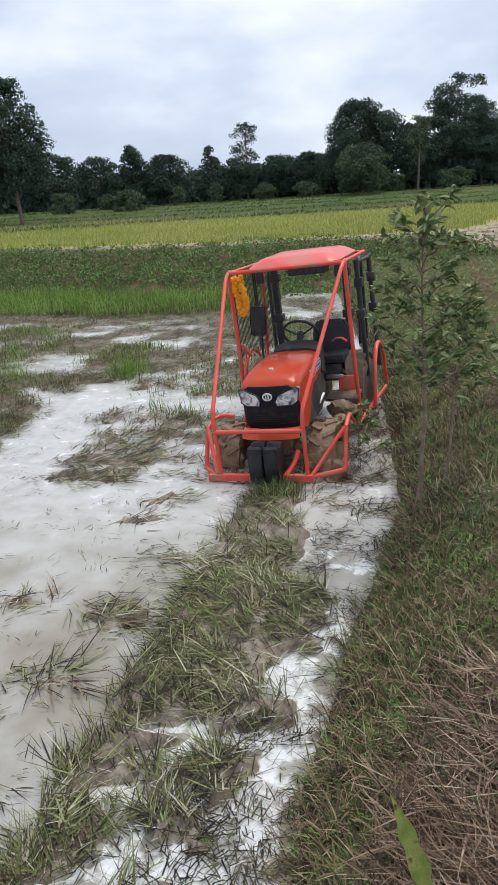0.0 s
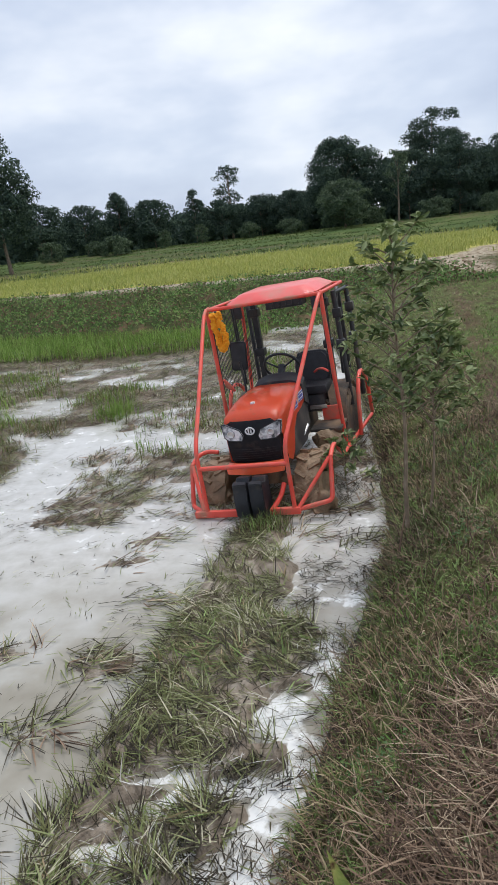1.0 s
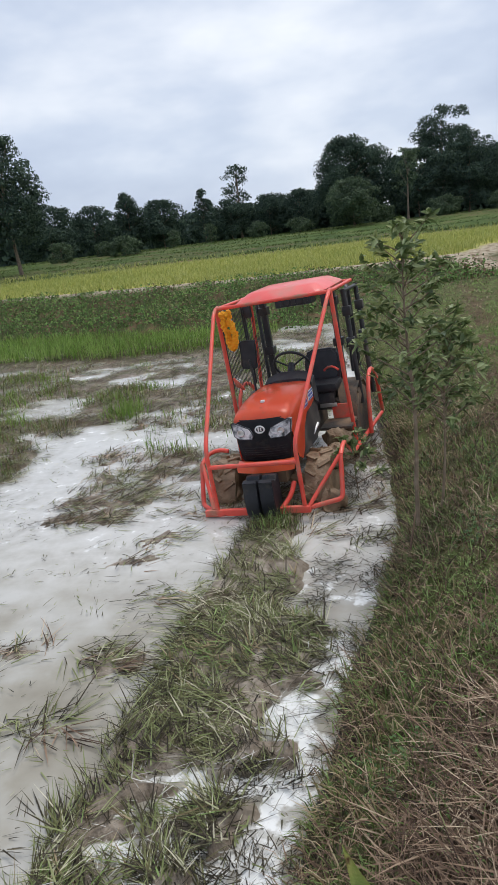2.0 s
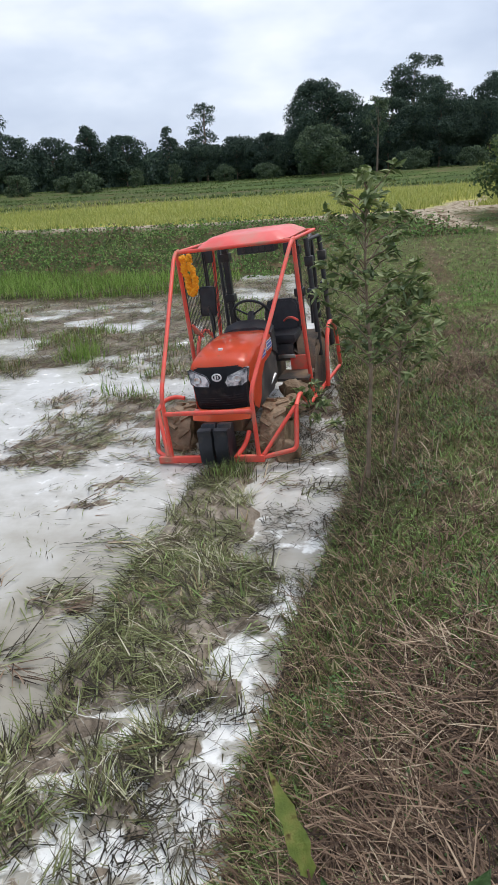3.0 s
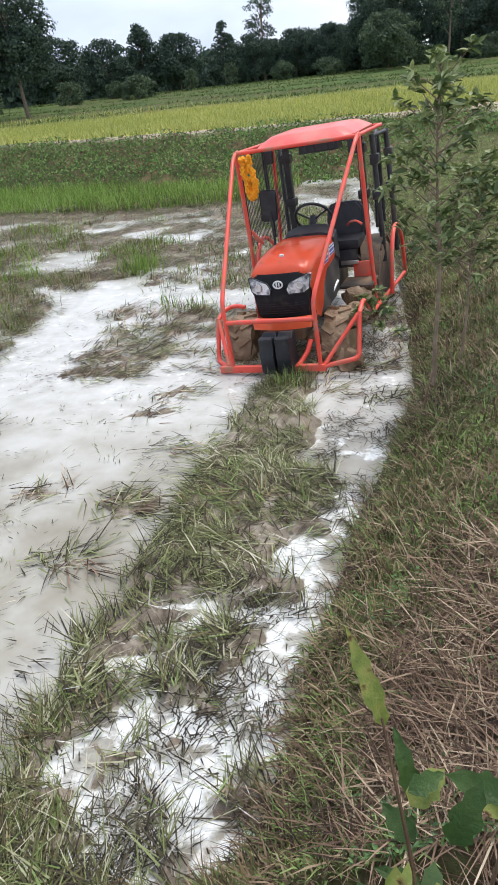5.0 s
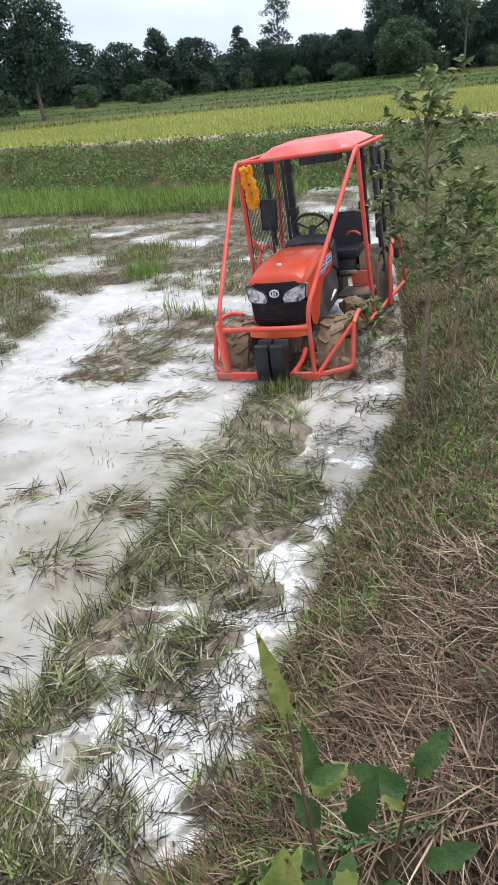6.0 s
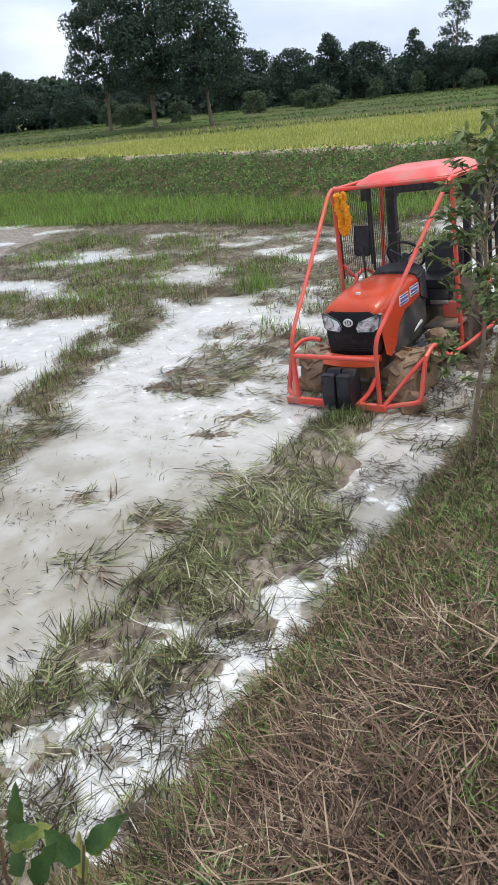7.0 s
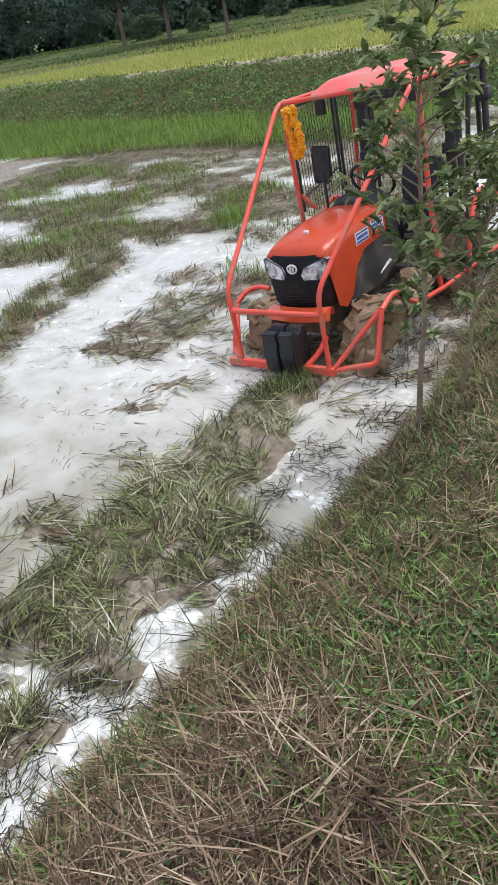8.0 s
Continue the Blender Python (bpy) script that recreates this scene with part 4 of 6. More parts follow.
def wheel(name, x, y, z, r, w, lugs, mat):
    m = Matrix.Translation((x, y, z))
    bm = bmesh.new()
    h = w / 2
    lathe(bm, [(r * 0.52, -h * 0.8), (r * 0.72, -h), (r * 0.90, -h * 0.95), (r * 0.95, -h * 0.6), (r * 0.96, 0), (r * 0.95, h * 0.6), (r * 0.90, h * 0.95), (r * 0.72, h), (r * 0.52, h * 0.8)], 28, m)
    for v in bm.verts:
        v.co += 0.022 * noise.noise_vector(v.co * 8) + 0.008 * noise.noise_vector(v.co * 30)
    ob = part(name, bm, mat, tractor, "ribbed tyre caked in brown mud", smooth=30)
    shapes = []
    for sg in (-1, 1):
        bm = bmesh.new()
        box(bm, -h * 0.50, h * 0.50, -0.018, 0.018, -0.03, 0.014, 0.008)
        for v in bm.verts:
            v.co += 0.010 * noise.noise_vector(v.co * 30 + Vector((sg, 0, 0)))
        shapes.append(part("tread_lug", bm, mat, ob, smooth=30))
    for i in range(lugs):
        for sg, first in zip((-1, 1), shapes):
            lug = first if i == 0 else new("tread_lug", first.data)
            lug.parent = ob
            lug.matrix_basis = m @ Matrix.Rotation(2 * math.pi * (i + 0.25 * sg) / lugs, 4, "X") @ Matrix.Translation((sg * h * 0.5, 0, r * 0.97)) @ Matrix.Rotation(sg * radians(35), 4, "Z")
    bm = bmesh.new()
    s = 1 if x > 0 else -1
    lathe(bm, [(r * 0.54, -h * 0.5), (r * 0.55, h * 0.7), (r * 0.48, h * 0.75), (r * 0.42, h * 0.2), (r * 0.16, h * 0.25), (r * 0.15, h * 0.45), (r * 0.05, h * 0.45)], 20, m @ Matrix.Diagonal((s, 1, 1, 1)))
    part("rim", bm, M_GREASE, ob)


for sgn in (-1, 1):
    wheel("front_tyre", sgn * 0.45, 0.60, 0.05, 0.345, 0.24, 13, M_MUDDY)
    wheel("rear_tyre", sgn * 0.50, 2.05, 0.18, 0.47, 0.26, 16, M_GREASE)


def lump(at, r, seed):
    """A slumped clod of wet mud."""
    bm = bmesh.new()
    bmesh.ops.create_icosphere(bm, subdivisions=3, radius=r, matrix=Matrix.Translation(at) @ Matrix.Diagonal((1.15, 1.0, 0.75, 1)))
    off = Vector((seed * 3.7, seed * 1.3, 0))
    for v in bm.verts:
        v.co += 0.075 * noise.noise_vector(v.co * 8 + off) + 0.030 * noise.noise_vector(v.co * 24 + off) + 0.012 * noise.noise_vector(v.co * 60 + off)
    return part("mud_clod", bm, M_MUDDY, tractor, "wet brown mud clod over the axle", smooth=50)


for i, spot in enumerate(((0.42, 0.36, 0.06), (0.55, 0.30, 0.02), (0.50, 0.95, 0.22), (0.40, 0.80, 0.12), (0.48, 1.25, 0.28), (0.56, 0.60, 0.30), (-0.42, 0.38, 0.08), (-0.5, 0.9, 0.15), (-0.50, 0.46, 0.28))):
    lump(spot, 0.11, i)

# front weights
for x in (-0.035, 0.11):
    bm = bmesh.new()
    prof = [(-0.055, 0.04), (-0.085, 0.08), (-0.095, 0.22), (-0.07, 0.30), (-0.085, 0.36), (-0.03, 0.375), (-0.01, 0.34), (0.03, 0.34), (0.045, 0.38), (0.12, 0.37), (0.13, 0.10), (0.10, 0.04)]
    a = [bm.verts.new((x - 0.062, y, z)) for y, z in prof]; b = [bm.verts.new((x + 0.062, y, z)) for y, z in prof]
    bm.faces.new(a); bm.faces.new(b[::-1])
    for j in range(len(prof)):
        bm.faces.new((a[j], a[(j + 1) % len(prof)], b[(j + 1) % len(prof)], b[j]))
    bmesh.ops.bevel(bm, geom=bm.edges[:], offset=0.006, segments=2, affect="EDGES")
    part("front_weight", bm, M_BLACK, tractor, "black cast-iron suitcase weight")

# pipe cage
def pipe(name, pts, r=PIPE, mat=M_RED, label="", cut=0.07, parent=None):
    bm = bmesh.new()
    tube(bm, rounded(pts, cut), r, 10)
    return part(name, bm, mat, parent or tractor, label)


bm = bmesh.new(); box(bm, -0.52, -0.10, -0.025, 0.02, 0.045, 0.105, 0.008)
part("front_bar", bm, M_RED, tractor, "flat red bar near the water")
bm = bmesh.new(); box(bm, 0.18, 0.45, -0.025, 0.02, 0.045, 0.105, 0.008)
part("front_bar", bm, M_RED, tractor, "flat red bar near the water")
pipe("bumper_bar", [(-0.40, 0, 0.50), (0.40, 0, 0.50)], 0.020)
bm = bmesh.new()
loft(bm, [[(x, 0.15 - 0.05 * (1 - (x / 0.26) ** 2), 0.345), (x, 0.10 - 0.05 * (1 - (x / 0.26) ** 2), 0.360), (x, 0.10 - 0.05 * (1 - (x / 0.26) ** 2), 0.425), (x, 0.19 - 0.05 * (1 - (x / 0.26) ** 2), 0.440)] for x in (-0.26, -0.2, -0.1, 0, 0.1, 0.2, 0.26)])
bmesh.ops.translate(bm, verts=bm.verts[:], vec=NOSE)
part("lower_apron", bm, M_ORANGE, tractor, "orange-red apron under the grille")
for sgn in (-1, 1):
    pipe("slanted_post", [(sgn * 0.40, 0, 0.09), (sgn * 0.40, 0.0, 0.66), (sgn * 0.585, 1.27, 1.70), (sgn * 0.585, 1.40, 1.725)], label="slanted red pipe of the front cage", cut=0.10)
    pipe("upright_post", [(sgn * 0.59, 1.36, 1.71), (sgn * 0.60, 1.40, 0.9), (sgn * 0.62, 1.44, 0.16)], 0.021)
    pipe("roof_rail", [(sgn * 0.585, 1.33, 1.715), (sgn * 0.585, 2.50, 1.70)], 0.018)
    w = 0.70 if sgn > 0 else 0.60
    pipe("skid_bar", [(sgn * 0.42, 0, 0.08), (sgn * w, 0.15, 0.09), (sgn * (w + 0.0), 0.30, 0.44)], 0.021, cut=0.05)
    pipe("skid_brace", [(sgn * 0.44, 0.01, 0.10), (sgn * (w - 0.01), 0.29, 0.43)], 0.018)
    pipe("side_loop", [(sgn * w, 0.30, 0.43), (sgn * w, 0.50, 0.50), (sgn * w, 0.66, 0.36), (sgn * w, 0.86, 0.26)] if sgn > 0 else [(sgn * w, 0.30, 0.43), (sgn * 0.58, 0.42, 0.49), (sgn * 0.50, 0.50, 0.50), (sgn * 0.40, 0.50, 0.48)], 0.020, label="pale scuffed bent pipe", cut=0.10)
    if sgn > 0:
        pipe("side_rail", [(sgn * w, 0.84, 0.26), (sgn * 0.66, 1.44, 0.16), (sgn * 0.74, 2.5, 0.16)], 0.020)
    pipe("wheel_guard", [(sgn * 0.72, 1.78, 0.14), (sgn * 0.73, 1.86, 0.62), (sgn * 0.73, 2.12, 0.80), (sgn * 0.73, 2.50, 0.62), (sgn * 0.73, 2.62, 0.14)], 0.022, label="red hoop guarding the rear wheel", cut=0.20)
    if sgn < 0:
        pipe("rear_post", [(sgn * 0.60, 2.50, 1.70), (sgn * 0.64, 2.52, 0.95), (sgn * 0.70, 2.56, 0.2)], 0.02)
    else:
        for x0, y0 in ((0.60, 2.02), (0.66, 2.46)):
            post = pipe("rear_post", [(x0 - 0.02, y0, 1.66), (x0, y0, 1.10), (x0 + 0.02, y0 + 0.02, 0.42)], 0.027, M_STEELBLACK, "thick black steel rear post")
            for z in (1.05, 1.38):
                bm = bmesh.new(); box(bm, x0 - 0.05, x0 + 0.04, y0 - 0.045, y0 + 0.045, z, z + 0.10, 0.012)
                part("post_clamp", bm, M_STEELBLACK, post)
        pipe("rear_crossbar", [(0.58, 2.02, 1.64), (0.64, 2.46, 1.64)], 0.02, M_STEELBLACK)
    # roll-over frame
    bm = bmesh.new()
    x = sgn * 0.40
    box(bm, x - 0.032, x + 0.032, 2.28, 2.35, 0.62, 1.66, 0.008)
    rops = part("roll_bar_post", bm, M_STEELBLACK, tractor, "thick black steel roll-bar post")
    for z in (1.03, 1.48):
        bm = bmesh.new(); box(bm, x - 0.055, x + 0.055, 2.255, 2.37, z, z + 0.09, 0.012)
        part("roll_bar_clamp", bm, M_STEELBLACK, rops)
    bm = bmesh.new()
    tube(bm, rounded([(sgn * 0.50, 2.40, 0.7), (sgn * 0.52, 2.46, 1.60), (sgn * 0.52, 2.62, 1.66), (sgn * 0.52, 2.70, 0.7)], 0.08), 0.022, 8)
    part("rear_frame", bm, M_STEELBLACK, tractor, "black rear guard frame")
# black wire screens: the right-hand door, the panel behind it and the rear
def wire_screen(a, b, z0, z1, count, frame_r, rails):
    """A framed panel of upright wires between two plan points."""
    a, b = Vector((*a, 0)), Vector((*b, 0))
    up = Vector((0, 0, 1))
    bm = bmesh.new()
    tube(bm, rounded([a + up * z0, a + up * z1, b + up * z1, b + up * z0], 0.05), frame_r, 6)
    panel = part("screen_frame", bm, M_STEELBLACK, tractor, "black wire screen frame")
    bm = bmesh.new()
    tube(bm, [(0, 0, 0), (0, 0, z1 - z0)], 0.0034, 4)
    first = part("wire", bm, M_STEELBLACK, panel)
    for i in range(count):
        w = first if i == 0 else new("wire", first.data)
        w.parent = panel
        w.location = a.lerp(b, (i + 0.5) / count) + up * (z0 - 0.06 * (i % 2))
    for za, zb in rails:
        bm = bmesh.new()
        tube(bm, [a + up * za, b + up * zb], 0.008 if za < 1.1 else 0.003, 5)
        part("crossbar", bm, M_STEELBLACK, panel)


wire_screen((-0.605, 1.46), (-0.605, 2.14), 0.82, 1.66, 16, 0.013, ((0.93, 1.04), (1.40, 1.40)))
wire_screen((-0.605, 2.20), (-0.605, 2.86), 0.74, 1.66, 14, 0.016, ((1.20, 1.20),))
pipe("roof_front_rail", [(-0.60, 1.34, 1.715), (0.60, 1.34, 1.715)], 0.019)
pipe("roof_rear_rail", [(-0.60, 2.50, 1.70), (0.60, 2.50, 1.70)], 0.018)
pipe("roll_bar_crosspiece", [(-0.40, 2.315, 1.64), (0.40, 2.315, 1.64)], 0.03, M_STEELBLACK)
pipe("tow_bracket", [(0.20, 0.0, 0.09), (0.26, 0.12, 0.16), (0.28, 0.2, 0.25)], 0.022)

# canopy: moulded roof with sloping sides and a flat raised top
bm = bmesh.new()
def roof_ring(hx, y0, y1, z, n=5, c=0.10):
    pts = []
    for cx, cy, a0 in ((hx - c, y0 + c, -90), (hx - c, y1 - c, 0), (-hx + c, y1 - c, 90), (-hx + c, y0 + c, 180)):
        for i in range(n):
            a = radians(a0 + 90 * i / (n - 1))
            pts.append((cx + c * math.cos(a), cy + c * math.sin(a), z))
    return pts
loft(bm, [roof_ring(0.42, 1.56, 2.48, 1.695), roof_ring(0.47, 1.50, 2.54, 1.70), roof_ring(0.475, 1.49, 2.55, 1.722), roof_ring(0.46, 1.505, 2.535, 1.734),
          roof_ring(0.37, 1.60, 2.43, 1.790, c=0.09), roof_ring(0.34, 1.63, 2.40, 1.799, c=0.08), roof_ring(0.18, 1.78, 2.25, 1.804, c=0.06)])
bmesh.ops.translate(bm, verts=bm.verts[:], vec=(0.035, 0, 0))
part("canopy", bm, M_CANOPY, tractor, "sun-bleached red plastic canopy roof", smooth=35)
bm = bmesh.new()
box(bm, -0.02, 0.36, 1.52, 1.72, 1.61, 1.70, 0.012)
vent = part("roof_box", bm, M_BLACK, tractor, "black vented box under the canopy")
bm = bmesh.new()
for i in range(5):
    box(bm, 0.02 + i * 0.065, 0.065 + i * 0.065, 1.512, 1.522, 1.63, 1.69, 0.003)
part("vent_slot", bm, M_STEELBLACK, vent)
for x in (0.50, -0.30):
    bm = bmesh.new(); box(bm, x - 0.035, x + 0.035, 1.44, 1.50, 1.57, 1.69, 0.014)
    part("work_lamp", bm, M_BLACK, tractor, "small black lamp under the roof")

# mirror on its stalk
bm = bmesh.new()
box(bm, -0.085, 0.085, -0.018, 0.018, -0.15, 0.15, 0.03, Matrix.Translation((-0.385, 1.50, 1.19)) @ Matrix.Rotation(radians(4), 4, "Y"))
mirror = part("mirror", bm, M_BLACK, tractor, "black rear-view mirror housing")
pipe("mirror_stalk", [(-0.36, 1.46, 0.70), (-0.365, 1.47, 0.95), (-0.38, 1.48, 1.14)], 0.012, M_STEELBLACK, parent=mirror)

# ---- marigold garland on the canopy's front rail ----
garland = thing("garland", tractor.matrix_basis @ Matrix.Translation((-0.47, 1.31, 1.68)), "orange and yellow marigold garland hanging from the canopy rail", "garland")
bm = bmesh.new()
tube(bm, [(-0.03, 0, 0.02), (-0.05, -0.02, -0.18), (-0.015, -0.03, -0.37), (0.03, -0.03, -0.36), (0.055, -0.02, -0.18), (0.03, 0, 0.02)], 0.003, 4)
part("string", bm, M_WHITE, garland)
flower_meshes = []
for k in range(4):
    bm = bmesh.new()
    bmesh.ops.create_icosphere(bm, subdivisions=2, radius=0.022)
    for v in bm.verts:
        v.co *= 1 + 0.7 * noise.noise(v.co * 130 + Vector((k * 7, 0, 0)))
    me = bpy.data.meshes.new("flower")
    bm.to_mesh(me); bm.free(); me.materials.append(M_MARIGOLD)
    flower_meshes.append(me)
rnd = random.Random(3)
for i in range(150):
    t = i / 149
    u = t * 2 - 1
    z = -0.37 * (1 - abs(u) ** 1.5)
    x = 0.034 * math.copysign(min(1, abs(u) * 3), u) + 0.014 * math.sin(z * 18) + rnd.uniform(-0.018, 0.018) + 0.10 * -z * 0.35
    f = new("flower", flower_meshes[i % 4])
    f.parent = garland
    f.matrix_basis = Matrix.Translation((x, -0.02 + rnd.uniform(-0.022, 0.02), z + rnd.uniform(-0.012, 0.012))) @ Euler((rnd.random() * 6, rnd.random() * 6, 0)).to_matrix().to_4x4() @ Matrix.Scale(rnd.uniform(0.75, 1.15), 4)


# ---- trees ----
def crown_points(rnd_, blobs, per, squash=1.0):
    """Leaf places on and in many overlapping puffs."""
    cs, ns = [], []
    for (x, y, z, r) in blobs:
        k = max(12, int(per * r * r))
        d = rnd_.normal(size=(k, 3)); d /= np.linalg.norm(d, axis=1, keepdims=True)
        d[:, 2] = np.where(d[:, 2] < -0.4, -d[:, 2], d[:, 2])
        rad = r * rnd_.uniform(0.55, 1.08, (k, 1))
        cs.append(np.array([[x, y, z]]) + d * rad * np.array([[1, 1, squash]])); ns.append(d + rnd_.normal(size=(k, 3)) * 0.5)
    return np.concatenate(cs), np.concatenate(ns)


def tree(name, x, y, hgt, width, seed, label, mat=None, trunk_share=0.3, shape="round", leaf=0.28, density=190.0, thin=1.0, category="tree", group="trees behind the fields"):
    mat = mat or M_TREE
    hgt *= 0.88
    leaf *= 0.66
    r = np.random.default_rng(seed)
    z0 = float(height(x, y)) - 0.1
    root = thing(name, Matrix.Translation((x, y, z0)), label, category, group)
    bm = bmesh.new()
    lean = r.uniform(-0.02, 0.02, 2) * hgt
    ctr = hgt * (trunk_share + (1 - trunk_share) * 0.45)
    tr = max(0.04, 0.014 * hgt)
    tube(bm, [(0, 0, 0), (lean[0] * 0.3, lean[1] * 0.3, hgt * trunk_share * 0.5), (lean[0] * 0.7, lean[1] * 0.7, hgt * trunk_share), (lean[0], lean[1], hgt * 0.9)], [tr * 1.3, tr, tr * 0.8, tr * 0.15], 7)
    blobs = []
    n = int(58 * thin) + 14
    for i in range(n):
        t = r.uniform(0, 1)
        if shape == "cone":
            prof = (1 - t) ** 0.8 + 0.08
        elif shape == "spread":
            prof = 0.6 + 0.5 * math.sin(math.pi * t)
        else:
            prof = math.sqrt(max(0.05, 1 - (2 * t - 0.85) ** 2 / 1.4))
        a = r.uniform(0, 2 * math.pi)
        rad = width / 2 * prof * math.sqrt(r.uniform(0.05, 1)) * 0.85
        z = hgt * (trunk_share * 0.85 + (1 - trunk_share * 0.85) * (0.06 + 0.88 * t))
        br = width * r.uniform(0.07, 0.155) * (0.6 + 0.5 * prof)
        blobs.append((lean[0] * t + rad * math.cos(a), lean[1] * t + rad * math.sin(a), z, br))
        if i % 6 == 0:
            zb = max(hgt * trunk_share * 0.8, z * 0.72)
            tube(bm, [(lean[0] * 0.7, lean[1] * 0.7, zb), ((lean[0] + blobs[-1][0]) / 2, (lean[1] + blobs[-1][1]) / 2, (zb + z) / 2 + 0.1), blobs[-1][:3]], [tr * 0.4, tr * 0.25, tr * 0.08], 5)
    part("trunk", bm, M_BARK, root)
    c, nn = crown_points(r, blobs, 0.78 * density / (leaf / 0.26) ** 2, 0.85)
    k = len(c)
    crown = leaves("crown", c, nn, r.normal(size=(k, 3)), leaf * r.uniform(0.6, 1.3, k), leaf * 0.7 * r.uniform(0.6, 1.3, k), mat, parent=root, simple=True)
    return root


DARK = "dark green broadleaf tree beyond the terraced fields"
tree("tree", -17.4, 48, 10.6, 5.8, 11, "tall dark tree with bare lower trunk behind the rice", trunk_share=0.2, leaf=0.28, thin=2.2)
tree("tree", -22.6, 50, 12.5, 7.0, 12, "tall dark tree with bare lower trunk behind the rice", trunk_share=0.2, leaf=0.28, thin=2.2)
tree("tree", -28.0, 53, 11.0, 6.6, 13, "tall open-crowned tree behind the rice", trunk_share=0.28, leaf=0.28, thin=1.3)
tree("tree", -49.0, 70, 6.8, 7.0, 14, DARK, trunk_share=0.12, leaf=0.34)
tree("tree", -43.5, 74, 4.6, 5.5, 15, DARK, trunk_share=0.1)
tree("tree", -37.0, 76, 5.4, 6.0, 16, DARK, trunk_share=0.1)
tree("tree", -21.4, 68, 6.2, 6.6, 17, DARK, trunk_share=0.10, thin=1.5, leaf=0.34)
tree("tree", -18.4, 74, 5.8, 5.8, 18, DARK, trunk_share=0.08, thin=1.4, leaf=0.34)
tree("tree", -15.0, 76, 7.2, 5.6, 19, "dark pointed tree beyond the terraced fields", trunk_share=0.06, shape="cone", thin=1.7, leaf=0.34)
tree("tree", -11.4, 76, 5.7, 6.2, 20, DARK, trunk_share=0.08, thin=1.4, leaf=0.34)
tree("tree", -7.1, 78, 6.6, 4.4, 21, "narrow dark tree with ragged top", trunk_share=0.08, shape="cone", thin=1.3, leaf=0.34)
tree("tree", -4.2, 80, 4.8, 6.4, 22, DARK, trunk_share=0.1)
tree("tree", -3.3, 84, 9.6, 4.2, 23, "tall slender tree with thin airy crown", trunk_share=0.54, thin=0.8, shape="round", density=105)
tree("tree", 0.2, 80, 5.0, 6.0, 24, DARK, trunk_share=0.1)
tree("tree", 3.6, 79, 5.0, 6.0, 25, DARK, trunk_share=0.1)
tree("tree", 8.9, 74, 9.8, 8.6, 26, "large domed dark tree at the wood's edge", trunk_share=0.12, thin=2.2)
tree("tree", 7.9, 66, 4.9, 5.4, 27, "soft grey-green weeping tree before the wood", M_TREELITE, trunk_share=0.1, thin=1.4)
tree("tree", 12.9, 66, 7.4, 3.0, 28, "slim pale-trunked tree at the field's edge", trunk_share=0.40, thin=0.35, shape="spread", mat=M_TREELITE, density=130)
tree("tree", 19.4, 79, 12.4, 6.4, 29, "tallest tree with airy rounded top", trunk_share=0.5, thin=0.9, shape="spread")
tree("tree", 15.2, 72, 7.6, 6.8, 30, DARK, trunk_share=0.08, thin=1.4)
tree("tree", 19.8, 71, 8.6, 7.2, 31, DARK, trunk_share=0.08, thin=1.4)
tree("tree", 25.2, 72, 9.6, 7.6, 32, DARK, trunk_share=0.08, thin=1.5)
tree("tree", 31.0, 73, 9.0, 7.6, 33, DARK, trunk_share=0.08, thin=1.4)
tree("tree", 37.5, 74, 9.5, 8.0, 34, DARK, trunk_share=0.08, thin=1.4)
tree("tree", 45.0, 75, 9.0, 8.0, 35, DARK, trunk_share=0.08)
for i, (x, y, h, w) in enumerate(((-18.4, 61, 2.2, 2.6), (-12.9, 62, 2.0, 3.2), (-15.2, 64, 1.7, 2.2), (-9.6, 70, 2.2, 1.8), (-6.0, 72, 2.4, 1.6), (-1.2, 74, 1.9, 2.6), (3.2, 72, 1.7, 3.0), (11.0, 68, 2.0, 2.6), (16.5, 67, 2.2, 3.4), (22.0, 67, 2.0, 3.6), (-24.8, 60, 1.9, 2.4), (-30.5, 62, 2.2, 3.0), (-34.5, 66, 2.6, 3.2))):
    tree("bush", x, y, h, w, 50 + i, "light green bush at the foot of the wood", M_TREELITE, trunk_share=0.02, leaf=0.22, category="bush", group="bushes below the wood")

# far wood behind the single trees, too distant to count
r = np.random.default_rng(5)
blobs = []
for i in range(270):
    x = -118 + 193 * i / 269 + r.uniform(-1, 1)
    y = r.uniform(84, 96)
    top = np.interp(x, [-118, -75, -52, -40, -20, 0, 6, 12, 40, 75], [7.0, 6.5, 5.0, 3.6, 2.7, 3.1, 4.0, 6.0, 7.0, 6.5])
    for z in np.linspace(-0.9, top * r.uniform(0.75, 1.02), 6):
        blobs.append((x + r.uniform(-1, 1), y, 1.2 + z, r.uniform(1.1, 1.9)))
c, nn = crown_points(r, blobs, 30, 0.85)
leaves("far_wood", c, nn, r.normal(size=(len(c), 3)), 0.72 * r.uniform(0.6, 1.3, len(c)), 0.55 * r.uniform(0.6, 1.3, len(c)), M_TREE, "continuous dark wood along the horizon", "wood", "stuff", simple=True)

